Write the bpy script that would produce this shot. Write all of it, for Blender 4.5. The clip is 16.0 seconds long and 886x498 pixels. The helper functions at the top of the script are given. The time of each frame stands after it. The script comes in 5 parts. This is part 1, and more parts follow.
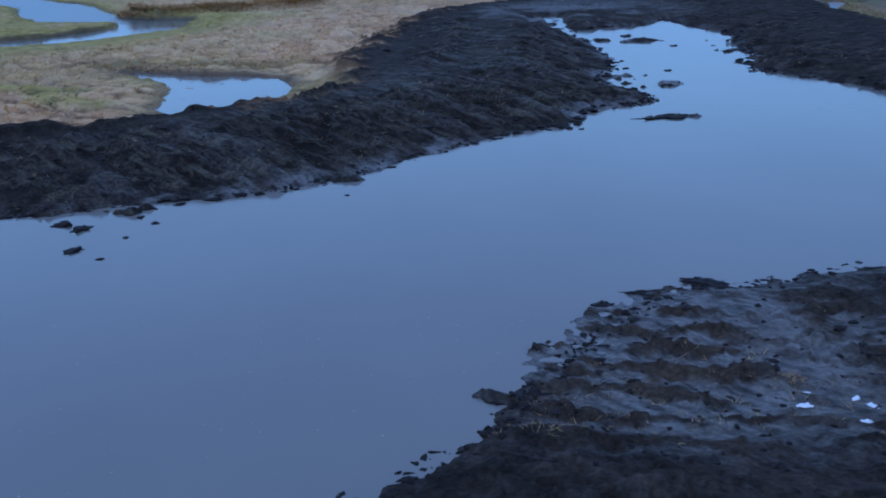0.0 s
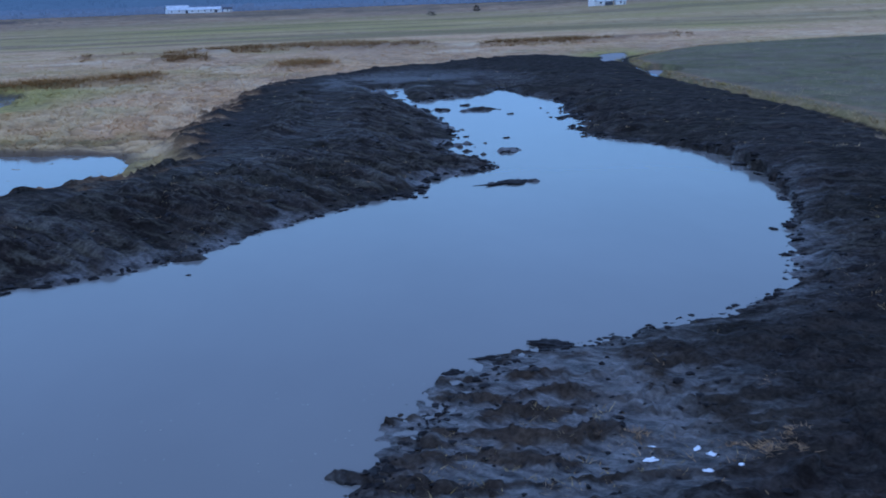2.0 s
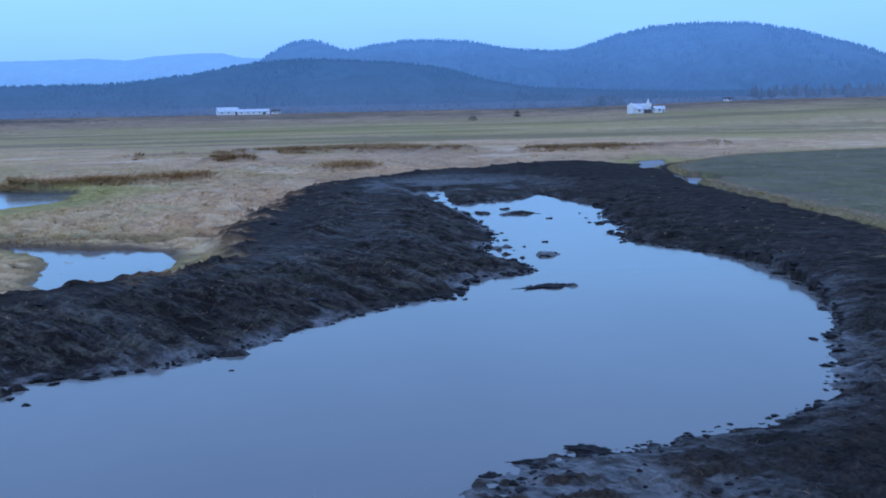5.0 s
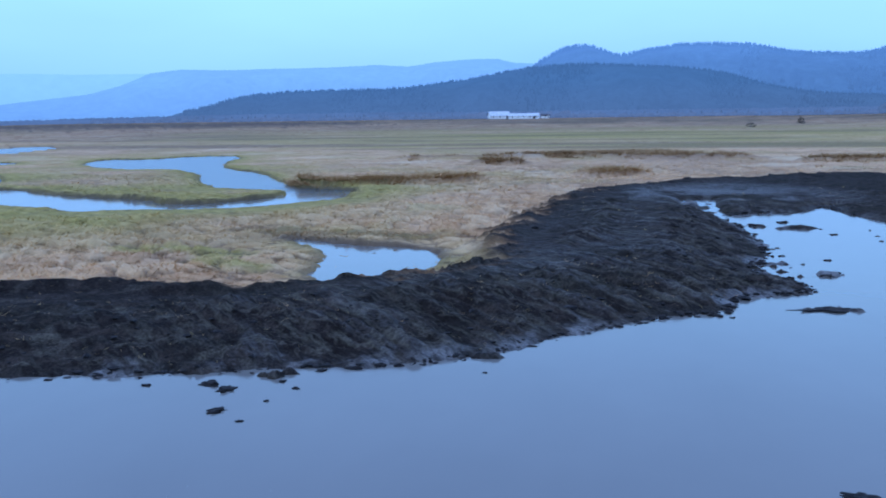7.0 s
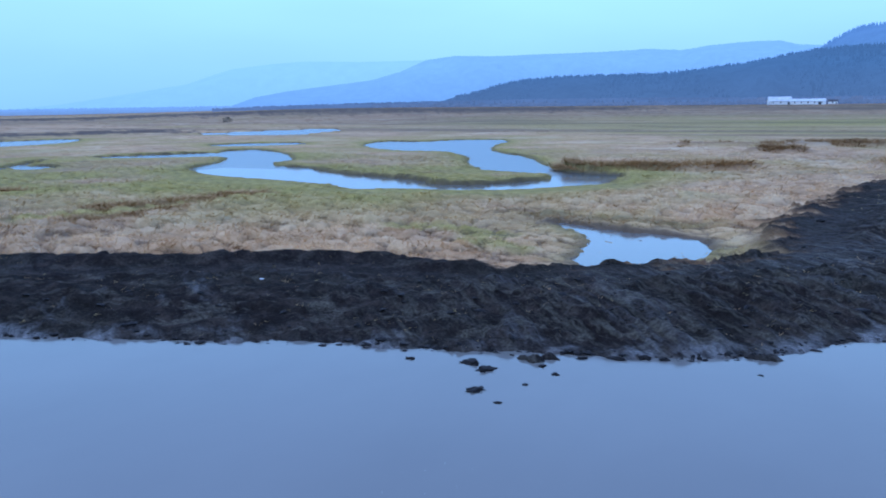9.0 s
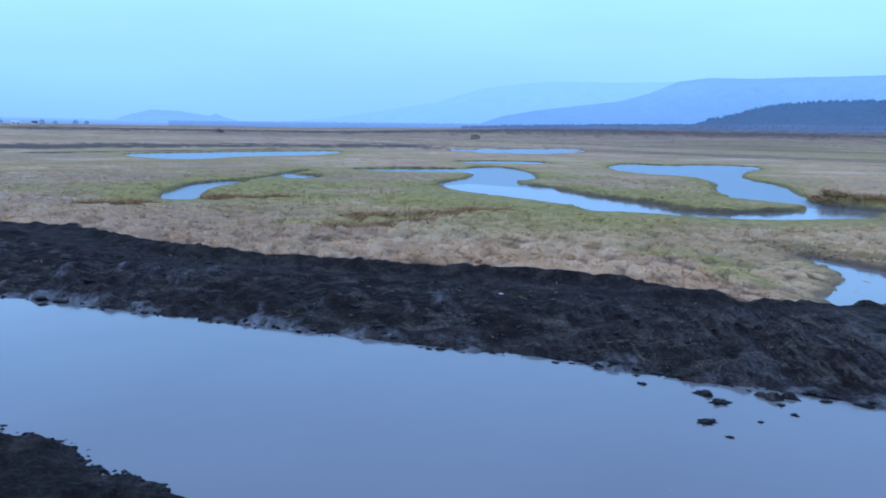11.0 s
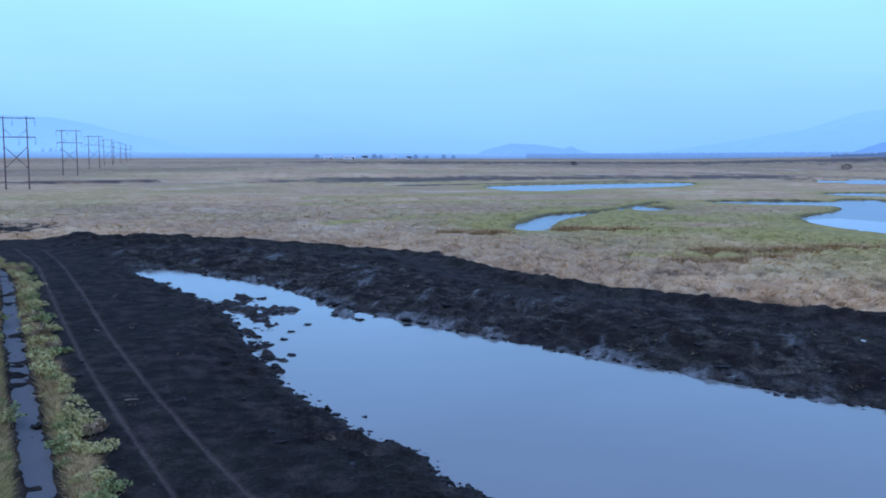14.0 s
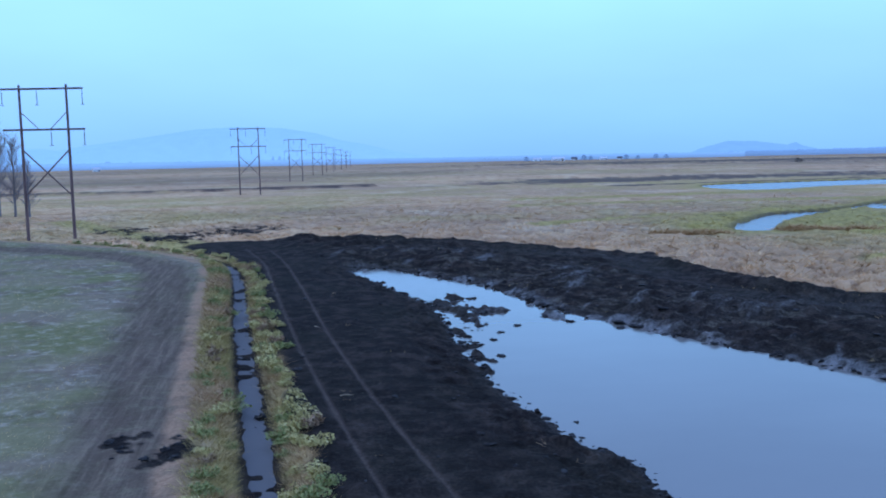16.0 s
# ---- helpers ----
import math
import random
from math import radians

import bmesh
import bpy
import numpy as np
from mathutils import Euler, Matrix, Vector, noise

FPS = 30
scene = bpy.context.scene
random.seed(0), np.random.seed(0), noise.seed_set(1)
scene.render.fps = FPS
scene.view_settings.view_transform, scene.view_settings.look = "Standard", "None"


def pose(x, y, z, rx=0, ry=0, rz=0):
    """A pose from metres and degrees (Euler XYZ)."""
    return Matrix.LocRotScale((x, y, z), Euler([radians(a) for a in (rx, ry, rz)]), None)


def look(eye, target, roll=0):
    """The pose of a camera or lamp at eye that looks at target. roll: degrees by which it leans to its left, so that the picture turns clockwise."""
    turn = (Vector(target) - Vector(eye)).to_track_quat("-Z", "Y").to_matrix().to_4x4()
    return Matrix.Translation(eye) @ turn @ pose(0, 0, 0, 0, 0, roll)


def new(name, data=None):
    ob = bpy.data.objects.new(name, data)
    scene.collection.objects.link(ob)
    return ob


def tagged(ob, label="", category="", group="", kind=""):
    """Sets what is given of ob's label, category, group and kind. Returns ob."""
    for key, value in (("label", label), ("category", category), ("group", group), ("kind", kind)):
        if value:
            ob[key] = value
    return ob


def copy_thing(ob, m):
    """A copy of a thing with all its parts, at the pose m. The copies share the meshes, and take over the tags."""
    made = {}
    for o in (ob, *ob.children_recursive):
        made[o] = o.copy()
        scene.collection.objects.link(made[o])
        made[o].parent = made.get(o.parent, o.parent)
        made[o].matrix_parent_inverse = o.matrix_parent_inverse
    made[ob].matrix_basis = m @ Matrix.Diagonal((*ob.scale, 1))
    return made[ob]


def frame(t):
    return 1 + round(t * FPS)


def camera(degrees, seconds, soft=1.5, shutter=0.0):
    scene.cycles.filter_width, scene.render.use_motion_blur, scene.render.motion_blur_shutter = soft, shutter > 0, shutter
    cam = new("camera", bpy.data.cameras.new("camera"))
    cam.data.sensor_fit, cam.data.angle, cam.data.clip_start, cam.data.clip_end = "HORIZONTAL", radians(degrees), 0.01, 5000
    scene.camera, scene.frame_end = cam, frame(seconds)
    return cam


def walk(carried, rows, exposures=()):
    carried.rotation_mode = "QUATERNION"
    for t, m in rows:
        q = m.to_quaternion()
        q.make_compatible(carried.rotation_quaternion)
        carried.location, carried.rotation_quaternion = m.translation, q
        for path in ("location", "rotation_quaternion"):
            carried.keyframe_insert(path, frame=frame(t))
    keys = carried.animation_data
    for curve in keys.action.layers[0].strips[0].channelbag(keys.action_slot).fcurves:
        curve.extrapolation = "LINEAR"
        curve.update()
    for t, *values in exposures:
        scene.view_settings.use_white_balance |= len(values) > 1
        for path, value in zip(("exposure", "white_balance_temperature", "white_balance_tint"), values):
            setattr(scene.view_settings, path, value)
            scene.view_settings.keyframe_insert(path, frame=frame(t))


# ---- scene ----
cam = camera(52.49, 16.0, 1.9)
PATH = [
    (0, (0.000, 0.000, 8.785), (0.000, 18.882, 2.191), -1.99),
    (0.5, (0.105, 0.066, 8.802), (0.955, 19.154, 2.893), -2.33),
    (1, (0.111, 0.024, 8.875), (1.878, 19.136, 3.255), -2.18),
    (1.5, (0.062, -0.050, 8.954), (2.759, 18.935, 3.274), -1.84),
    (2, (0.213, 0.171, 8.842), (3.524, 19.180, 3.580), -2.08),
    (2.5, (0.225, 0.192, 8.838), (3.926, 19.290, 4.193), -1.72),
    (3, (0.241, 0.077, 8.867), (3.825, 19.360, 4.954), -1.61),
    (5.5, (0.008, -0.413, 9.040), (1.759, 19.288, 6.070), -0.79),
    (6, (0.075, -0.233, 9.009), (0.305, 19.558, 6.131), -0.79),
    (6.5, (0.096, 0.039, 9.024), (-1.177, 19.792, 6.166), -0.82),
    (7, (0.127, 0.330, 9.014), (-3.018, 19.873, 6.156), -0.72),
    (7.5, (0.127, 0.874, 8.890), (-4.981, 19.996, 6.020), -0.70),
    (8, (-0.002, 1.121, 8.821), (-6.306, 19.865, 5.839), -0.51),
    (8.5, (-0.153, 1.215, 8.793), (-7.612, 19.508, 5.673), -0.10),
    (9, (-0.348, 1.209, 8.801), (-8.960, 18.989, 5.685), -0.49),
    (11.5, (0.229, 0.267, 8.983), (-13.823, 14.273, 6.454), 0.70),
    (12, (0.321, 0.415, 8.963), (-14.666, 13.456, 6.651), -0.07),
    (12.5, (0.350, 0.456, 8.968), (-15.307, 12.688, 6.681), 0.23),
    (13, (0.479, 0.374, 9.044), (-15.934, 11.569, 6.738), -0.22),
    (13.5, (0.789, 0.239, 9.110), (-16.344, 10.332, 6.962), -0.20),
    (14, (0.719, 0.224, 9.167), (-17.043, 9.172, 7.065), 0.13),
    (14.5, (0.450, 0.398, 9.093), (-17.679, 8.588, 7.022), -0.39),
    (15, (0.078, 0.527, 9.016), (-18.476, 7.708, 6.976), -0.70),
    (15.5, (-0.149, 0.541, 8.957), (-19.278, 6.033, 6.976), -0.47),
    (16, (-0.201, 0.509, 8.954), (-19.558, 5.116, 6.939), -1.21),
]
EXPOSURES = [(0, -0.43, 5600, 11), (1.5, -0.39, 5580, 11), (3, -0.36, 5580, 10), (5.5, -0.15, 5640, 10), (7, 0.02, 5760, 10), (9, 0.1, 5780, 10), (11.5, 0.05, 5820, 10), (13, -0.01, 5810, 10), (16, -0.03, 5760, 10)]
walk(cam, [(t, look(eye, target, roll)) for t, eye, target, roll in PATH], EXPOSURES)

# ---------------------------------------------------------------- sky and light
world = bpy.data.worlds.new("world")
scene.world = world
world.use_nodes = True
wt = world.node_tree
wt.nodes.clear()
SUN_EL, SUN_ROT = radians(38), radians(200)


def wnode(kind, **values):
    n = wt.nodes.new(kind)
    for k, v in values.items():
        n.inputs[int(k[1:])].default_value = v
    return n


sky = wt.nodes.new("ShaderNodeTexSky")
sky.sky_type, sky.sun_disc = "NISHITA", False
sky.sun_elevation, sky.sun_rotation = SUN_EL, SUN_ROT
sky.air_density, sky.dust_density, sky.ozone_density = 1.4, 3.0, 2.0
geo = wt.nodes.new("ShaderNodeTexCoord")
sep = wt.nodes.new("ShaderNodeSeparateXYZ")
wt.links.new(geo.outputs["Generated"], sep.inputs[0])
ramp = wt.nodes.new("ShaderNodeValToRGB")
wt.links.new(sep.outputs["Z"], ramp.inputs[0])
SKY_STOPS = [(0.0, (0.315, 0.61, 1.12)), (0.035, (0.35, 0.675, 1.22)), (0.09, (0.425, 0.785, 1.38)), (0.17, (0.495, 0.92, 1.56)),
             (0.40, (0.495, 0.82, 1.58)), (1.0, (0.55, 0.80, 1.58))]
ramp.color_ramp.elements[0].position, ramp.color_ramp.elements[0].color = SKY_STOPS[0][0], (*SKY_STOPS[0][1], 1)
ramp.color_ramp.elements[1].position, ramp.color_ramp.elements[1].color = SKY_STOPS[-1][0], (*SKY_STOPS[-1][1], 1)
for p, c in SKY_STOPS[1:-1]:
    ramp.color_ramp.elements.new(p).color = (*c, 1)
cloud = wt.nodes.new("ShaderNodeTexNoise")
bands = wt.nodes.new("ShaderNodeMapping")
bands.inputs["Scale"].default_value = (1, 1, 3.5)
wt.links.new(geo.outputs["Generated"], bands.inputs[0])
cloud.inputs["Scale"].default_value, cloud.inputs["Detail"].default_value = 2.2, 4
wt.links.new(bands.outputs[0], cloud.inputs["Vector"])
shade = wt.nodes.new("ShaderNodeMapRange")
shade.inputs[1].default_value, shade.inputs[2].default_value = 0.3, 0.7
shade.inputs[3].default_value, shade.inputs[4].default_value = 0.94, 1.05
wt.links.new(cloud.outputs[0], shade.inputs[0])
overcast = wt.nodes.new("ShaderNodeVectorMath")
overcast.operation = "SCALE"
wt.links.new(ramp.outputs[0], overcast.inputs[0])
wt.links.new(shade.outputs[0], overcast.inputs["Scale"])
bg_cloud = wnode("ShaderNodeBackground", i1=0.96)
bg_sky = wnode("ShaderNodeBackground", i1=0.006)
wt.links.new(overcast.outputs[0], bg_cloud.inputs[0])
wt.links.new(sky.outputs[0], bg_sky.inputs[0])
both = wt.nodes.new("ShaderNodeAddShader")
wt.links.new(bg_cloud.outputs[0], both.inputs[0])
wt.links.new(bg_sky.outputs[0], both.inputs[1])
out = wt.nodes.new("ShaderNodeOutputWorld")
wt.links.new(both.outputs[0], out.inputs[0])

lamp = bpy.data.lights.new("sun", "SUN")
lamp.energy, lamp.angle, lamp.color = 0.5, radians(30), (0.80, 0.88, 1.0)
sun = new("sun", lamp)
sun.matrix_world = pose(0, 0, 60, 90 - math.degrees(SUN_EL), 0, -20)

# ---------------------------------------------------------------- noise and distance helpers


def lattice(ix, iy, seed):
    h = (ix.astype(np.int64) * 374761393 + iy.astype(np.int64) * 668265263 + seed * 974634777) & 0xFFFFFFFF
    h = ((h ^ (h >> 13)) * 1274126177) & 0xFFFFFFFF
    return ((h ^ (h >> 16)) & 0xFFFFFF) / float(0xFFFFFF)


def vnoise(x, y, seed=0):
    """Smooth value noise, -1 to 1, one lattice cell a unit."""
    fx, fy = np.floor(x), np.floor(y)
    u, v = x - fx, y - fy
    u, v = u * u * (3 - 2 * u), v * v * (3 - 2 * v)
    a, b = lattice(fx, fy, seed), lattice(fx + 1, fy, seed)
    c, d = lattice(fx, fy + 1, seed), lattice(fx + 1, fy + 1, seed)
    return 2 * ((a * (1 - u) + b * u) * (1 - v) + (c * (1 - u) + d * u) * v) - 1


def fbm(x, y, size, octaves=3, seed=0):
    total, amp, norm = 0.0, 1.0, 0.0
    for o in range(octaves):
        total = total + amp * vnoise(x / size + 17.3 * o, y / size - 9.1 * o, seed + o)
        norm += amp
        amp, size = amp * 0.5, size * 0.47
    return total / norm


def ridged(x, y, size, octaves=3, seed=0):
    total, amp, norm = 0.0, 1.0, 0.0
    for o in range(octaves):
        total = total + amp * (1 - 2 * np.abs(vnoise(x / size + 5.7 * o, y / size + 3.3 * o, seed + o)))
        norm += amp
        amp, size = amp * 0.5, size * 0.47
    return total / norm


def cells(x, y, size, seed=0):
    """Scattered lumps: the way from the nearest lump's middle, how near its edge is (0 to 1), and a number of its own."""
    u, v = x / size, y / size
    iu, iv = np.floor(u), np.floor(v)
    best, second = np.full(x.shape, 9.0), np.full(x.shape, 9.0)
    ox, oy, own = np.zeros(x.shape), np.zeros(x.shape), np.zeros(x.shape)
    for du in (-1, 0, 1):
        for dv in (-1, 0, 1):
            cu, cv = iu + du, iv + dv
            px, py = u - cu - lattice(cu, cv, seed), v - cv - lattice(cu, cv, seed + 1)
            d = np.hypot(px, py)
            near = d < best
            second = np.where(near, best, np.minimum(second, d))
            ox, oy, own = np.where(near, px, ox), np.where(near, py, oy), np.where(near, lattice(cu, cv, seed + 2), own)
            best = np.where(near, d, best)
    return ox, oy, np.clip(second - best, 0, 1), own


def step(a, b, x):
    k = np.clip((x - a) / (b - a), 0, 1)
    return k * k * (3 - 2 * k)


def rounded(points, closed=True, times=1):
    """A plan line with its corners cut."""
    p = np.array(points, float)
    for _ in range(times):
        q = np.roll(p, -1, 0)
        mixed = np.stack([0.75 * p + 0.25 * q, 0.25 * p + 0.75 * q], 1)
        p = mixed.reshape(-1, 2) if closed else np.concatenate([p[:1], mixed[:-1].reshape(-1, 2), p[-1:]])
    return p


def line_distance(x, y, line, closed=False):
    best = np.full(x.shape, 1e12)
    ends = np.roll(line, -1, 0) if closed else line[1:]
    for (ax, ay), (bx, by) in zip(line, ends):
        dx, dy = bx - ax, by - ay
        k = np.clip(((x - ax) * dx + (y - ay) * dy) / (dx * dx + dy * dy + 1e-9), 0, 1)
        np.minimum(best, (x - ax - k * dx) ** 2 + (y - ay - k * dy) ** 2, out=best)
    return np.sqrt(best)


def inside(x, y, ring):
    odd = np.zeros(x.shape, bool)
    for (ax, ay), (bx, by) in zip(ring, np.roll(ring, -1, 0)):
        if ay != by:
            odd ^= ((ay > y) != (by > y)) & (x < (bx - ax) * (y - ay) / (by - ay) + ax)
    return odd


def ring_distance(x, y, ring, reach=40.0):
    """Metres to the ring's outline, below zero within it; cut off at reach."""
    found = np.full(x.shape, float(reach))
    lo, hi = ring.min(0) - reach, ring.max(0) + reach
    near = (x > lo[0]) & (x < hi[0]) & (y > lo[1]) & (y < hi[1])
    px, py = x[near], y[near]
    d = line_distance(px, py, ring, True)
    found[near] = np.where(inside(px, py, ring), -d, np.minimum(d, reach))
    return found


# ---------------------------------------------------------------- the plan, in metres
NORTH_SHORE = [(-70, 9.2), (-74, 11), (-72, 13.2), (-66, 15), (-62, 17.2), (-56, 18), (-50, 18.4), (-42, 20.8), (-35.5, 23), (-30, 25),
               (-25, 26.6), (-19.5, 28.8), (-15.5, 29.6), (-10.5, 31), (-7, 31.8), (-5.2, 32.8), (-3.5, 33.8), (-1.4, 36.5), (1.3, 39),
               (4, 41.6), (6.6, 42), (7.4, 46), (11.9, 47.6), (11.7, 51), (9.8, 52.5), (10.2, 56.5), (12, 60.5), (12.3, 65), (12.8, 74), (11.8, 84)]
EAST_SHORE = [(16, 87), (20, 87), (23.5, 95), (23.4, 87), (25.5, 77), (23, 72), (23, 66), (20.5, 61.5), (20.2, 58), (22.5, 53.7), (24.6, 48.5), (24.5, 44),
              (23, 38.5), (21.6, 34.9), (19.7, 31.5), (17.6, 28), (16, 25.2), (13.2, 23), (10.4, 22.4), (8.3, 21.6), (6.6, 21.6), (5, 20.6),
              (4, 19.4), (2.9, 18.2), (2.3, 17), (1.5, 16), (1.2, 15), (0.3, 14.2), (-1.5, 12.8)]
SOUTH_SHORE = [(-4.5, 10.6), (-10, 10.6), (-15, 11.4), (-18.5, 12), (-21, 11.3), (-23.3, 11.9), (-25.6, 10.9), (-30, 10.6), (-36, 10.4), (-40, 11),
               (-44, 11.3), (-48, 12), (-54, 12.4), (-59, 11.2), (-66, 10.8)]
CHANNEL = rounded(NORTH_SHORE + EAST_SHORE + SOUTH_SHORE)
MUD_NORTH = [(-101, -4), (-98, 7), (-94.5, 12), (-91, 18), (-83, 22), (-74, 28), (-70, 32), (-64.5, 34), (-55.5, 32), (-48.5, 32), (-42, 34.5), (-35.5, 36.8),
             (-31, 39.6), (-25.5, 42.4), (-19.3, 42), (-15, 44.2), (-11, 46.3), (-8, 48.2), (-5.4, 51), (-6.5, 56), (-7, 65), (-5.8, 74), (-4, 84),
             (-2.8, 96), (3, 112), (9, 116), (16, 125), (23, 130), (33, 139), (43, 141), (49, 136)]
DITCH = [(-190, -120), (-140, -58), (-118, -30), (-101, -12.5), (-89, -3.8), (-79, 0.2), (-70, 1.1), (-52, 0.9), (-36, 1.0), (-24, 1.1), (-8, 0.8), (5, -3.5),
         (20, 2.5), (29, 19), (34, 41), (38, 56), (38.8, 70), (40, 88), (43, 103), (47, 119), (53, 134), (68, 144), (92, 150), (140, 155), (250, 160)]
DITCH_LINE = rounded(DITCH, False, 2)
MUD = rounded(MUD_NORTH + [(p[0], p[1]) for p in DITCH[20:3:-1]])
FIELD = np.array([tuple(p) for p in DITCH_LINE] + [(4500, 160), (4500, -4500), (-4500, -4500), (-2500, -2400)])
CREEK = rounded([(-92, 103), (-81, 97), (-72, 94), (-64, 92), (-58.5, 90), (-53, 85), (-48, 87.3), (-41.5, 88.4), (-36, 90.5), (-32, 96), (-29, 100), (-28.4, 106.5),
                 (-30, 113.5), (-38.4, 117.8), (-45, 128), (-56, 151), (-68, 164), (-77, 182), (-89, 227), (-103, 228), (-107, 207), (-120, 212), (-111, 186),
                 (-100, 173), (-90, 165), (-79, 166), (-73, 158), (-64, 144), (-58, 130), (-52, 119), (-45, 115.6), (-39, 114), (-35.8, 105.6), (-39, 98),
                 (-41, 94), (-46, 93.5), (-51.5, 99), (-60, 102), (-66, 105), (-77, 113), (-88, 117), (-94, 136), (-123, 163), (-126, 154), (-118, 144), (-127, 131), (-113, 138), (-100, 124)])
POND = rounded([(-23, 67), (-19, 64.5), (-16, 62.8), (-13, 62.6), (-10.6, 60.5), (-9.2, 57), (-9, 52.6), (-11.6, 50), (-15.6, 48.4), (-16, 55), (-17, 58.6), (-20, 63)])
CREEK_ARM = rounded([(-92, 56), (-103, 65), (-112, 74), (-115, 82), (-115, 88), (-126, 104), (-133, 114), (-122, 96), (-107, 75), (-98, 66), (-89.5, 60)])
FAR_POOL = rounded([(-222, 124), (-192, 116), (-186, 125), (-197, 145), (-196, 164), (-206, 188), (-226, 206), (-229, 180), (-226, 137)])
NORTH_POOL = rounded([(-221, 249), (-204, 253), (-176, 247), (-186, 281), (-198, 320), (-216, 330), (-222, 290)])
SIDE_POOL = rounded([(-122, 97), (-114, 95), (-116, 102), (-124, 104)])
STRAND = rounded([(-134, 124), (-124, 125), (-110, 138), (-104, 134), (-104, 142), (-118, 150), (-128, 140)])
MID_POOL = rounded([(-150, 175), (-138, 172), (-128, 186), (-134, 196), (-147, 190)])
GAP_POOL = rounded([(46, 124.5), (47.6, 125), (52.8, 134), (56.5, 143.5), (54.5, 143), (51.8, 141), (50.6, 136.5), (48, 131)])
BEND_POOL = rounded([(42.6, 98), (45.0, 96), (47.2, 103), (46.4, 108), (44.6, 105)])
POOLS = [CREEK, POND, CREEK_ARM, FAR_POOL, NORTH_POOL, GAP_POOL, BEND_POOL, SIDE_POOL, STRAND, MID_POOL]
TRACKS = [np.array([(-90, 2.0), (-80, 3.0), (-74, 3.3), (-53, 3.3), (-40, 3.4), (-30, 3.7), (-21, 4.1), (-8, 4.6), (4, 4)]),
          np.array([(-88, 4.2), (-80, 4.8), (-74, 5.0), (-60, 5.1), (-44, 5.0), (-33, 5.2), (-26, 5.5), (-21, 5.8), (-8, 6.4), (4, 6)])]
ROAD = rounded([(-150, -92), (-122, -50), (-104, -27), (-93, -15.5), (-84, -8), (-74, -4.4), (-60, -3.6), (-44, -3.2), (-33, -2.8), (-20, -2.4), (-8, -3), (5, -8), (30, -14)], False, 2)


def terrain(x, y):
    """Height and cover of the land at places x, y."""
    r = np.hypot(x, y)
    soft1 = fbm(x, y, 1.3, 3, 3)
    soft2 = fbm(x, y, 0.45, 2, 9)
    lump = fbm(x, y, 2.6, 3, 21)
    broad = fbm(x, y, 14.0, 3, 33)
    wide = fbm(x, y, 60.0, 3, 41)

    shore = ring_distance(x, y, CHANNEL, 40)
    mud_d = ring_distance(x, y, MUD, 60)
    side = line_distance(x, y, DITCH_LINE)
    field_in = inside(x, y, FIELD)
    s = np.where(field_in, side, -side)
    pool = np.full(x.shape, 40.0)
    for p in POOLS:
        np.minimum(pool, ring_distance(x, y, p, 40), out=pool)
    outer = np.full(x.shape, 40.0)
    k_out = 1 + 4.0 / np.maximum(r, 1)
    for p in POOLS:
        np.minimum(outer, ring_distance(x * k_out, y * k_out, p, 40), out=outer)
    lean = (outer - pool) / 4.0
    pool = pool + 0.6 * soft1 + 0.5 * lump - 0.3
    # low bank on a pool's near side from the origin, high on its far side
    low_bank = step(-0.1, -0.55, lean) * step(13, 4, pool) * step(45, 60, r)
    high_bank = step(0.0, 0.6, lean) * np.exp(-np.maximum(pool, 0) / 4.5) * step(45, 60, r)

    # the dug mud
    flat = np.exp(-(((x - 5.4) / 4.8) ** 2 + ((y - 17.6) / 4.3) ** 2) ** 2)
    across = y + 0.19 * x + 0.22 * soft1 + 0.30 * fbm(x, y, 2.4, 2, 58)
    fingers = 0.15 * np.cos(2 * math.pi * (across - 20.75) / 1.04) + 0.62 * fbm((x - 0.19 * y) / 1.5, across / 0.62, 1.0, 4, 51) + 0.22 * lump + 0.30 * fbm(x / 0.7, across / 0.35, 1.0, 2, 57) + 0.07
    nick = fbm(x, y, 0.8, 2, 77)
    d = shore + 0.34 * soft1 + 0.30 * soft2 + 0.12 * lump + 0.35 * np.maximum(nick - 0.15, 0) - 0.1
    north = step(-3, 3, y - (25 + 0.2 * np.minimum(x, 0))) * (1 - 0.6 * step(14, 22, x))
    land = np.maximum(d, 0)
    bank = (1 - north) * 0.5 * (1 - np.exp(-land / 1.6)) + north * (0.25 * (1 - np.exp(-land / 0.5)) + 0.8 * step(0.3, 6.0, land))
    rough = step(0.0, 1.2, land) * (0.14 * lump + 0.16 * np.maximum(fbm(x, y, 0.9, 3, 61), -0.25) + 0.07 * soft2)
    bx, by, gap, own = cells(x + 0.25 * soft1, y + 0.25 * soft2, 0.95, 201)
    block = (own - 0.4) * 0.6 + (bx * (own - 0.5) + by * (lattice(np.floor(own * 997), 0 * own, 5) - 0.5)) * 1.6
    block = block * step(0.0, 0.25, gap)
    sx, sy, sgap, sown = cells(x + 0.12 * soft2, y + 0.12 * soft1, 0.42, 211)
    crumb = ((sown - 0.4) + 1.2 * (sx * (sown - 0.5) - sy * (0.7 - sown))) * step(0.0, 0.3, sgap)
    face = north * step(0.4, 1.5, land) * (1 - step(6 + 4 * step(-20, -8, x), 9 + 6 * step(-20, -8, x), land))
    wander = 0.5 * lump + 1.2 * broad
    drag = 0.55 * fbm((x - 0.9 * y) * 0.22, (y + 0.9 * x) * 1.0, 1.0, 3, 71) + 0.6 * step(-22, -12, x) * ridged((x - 0.9 * y) * 0.05 + 3, (y + 0.9 * x) * 0.75 + wander, 1.0, 2, 73)
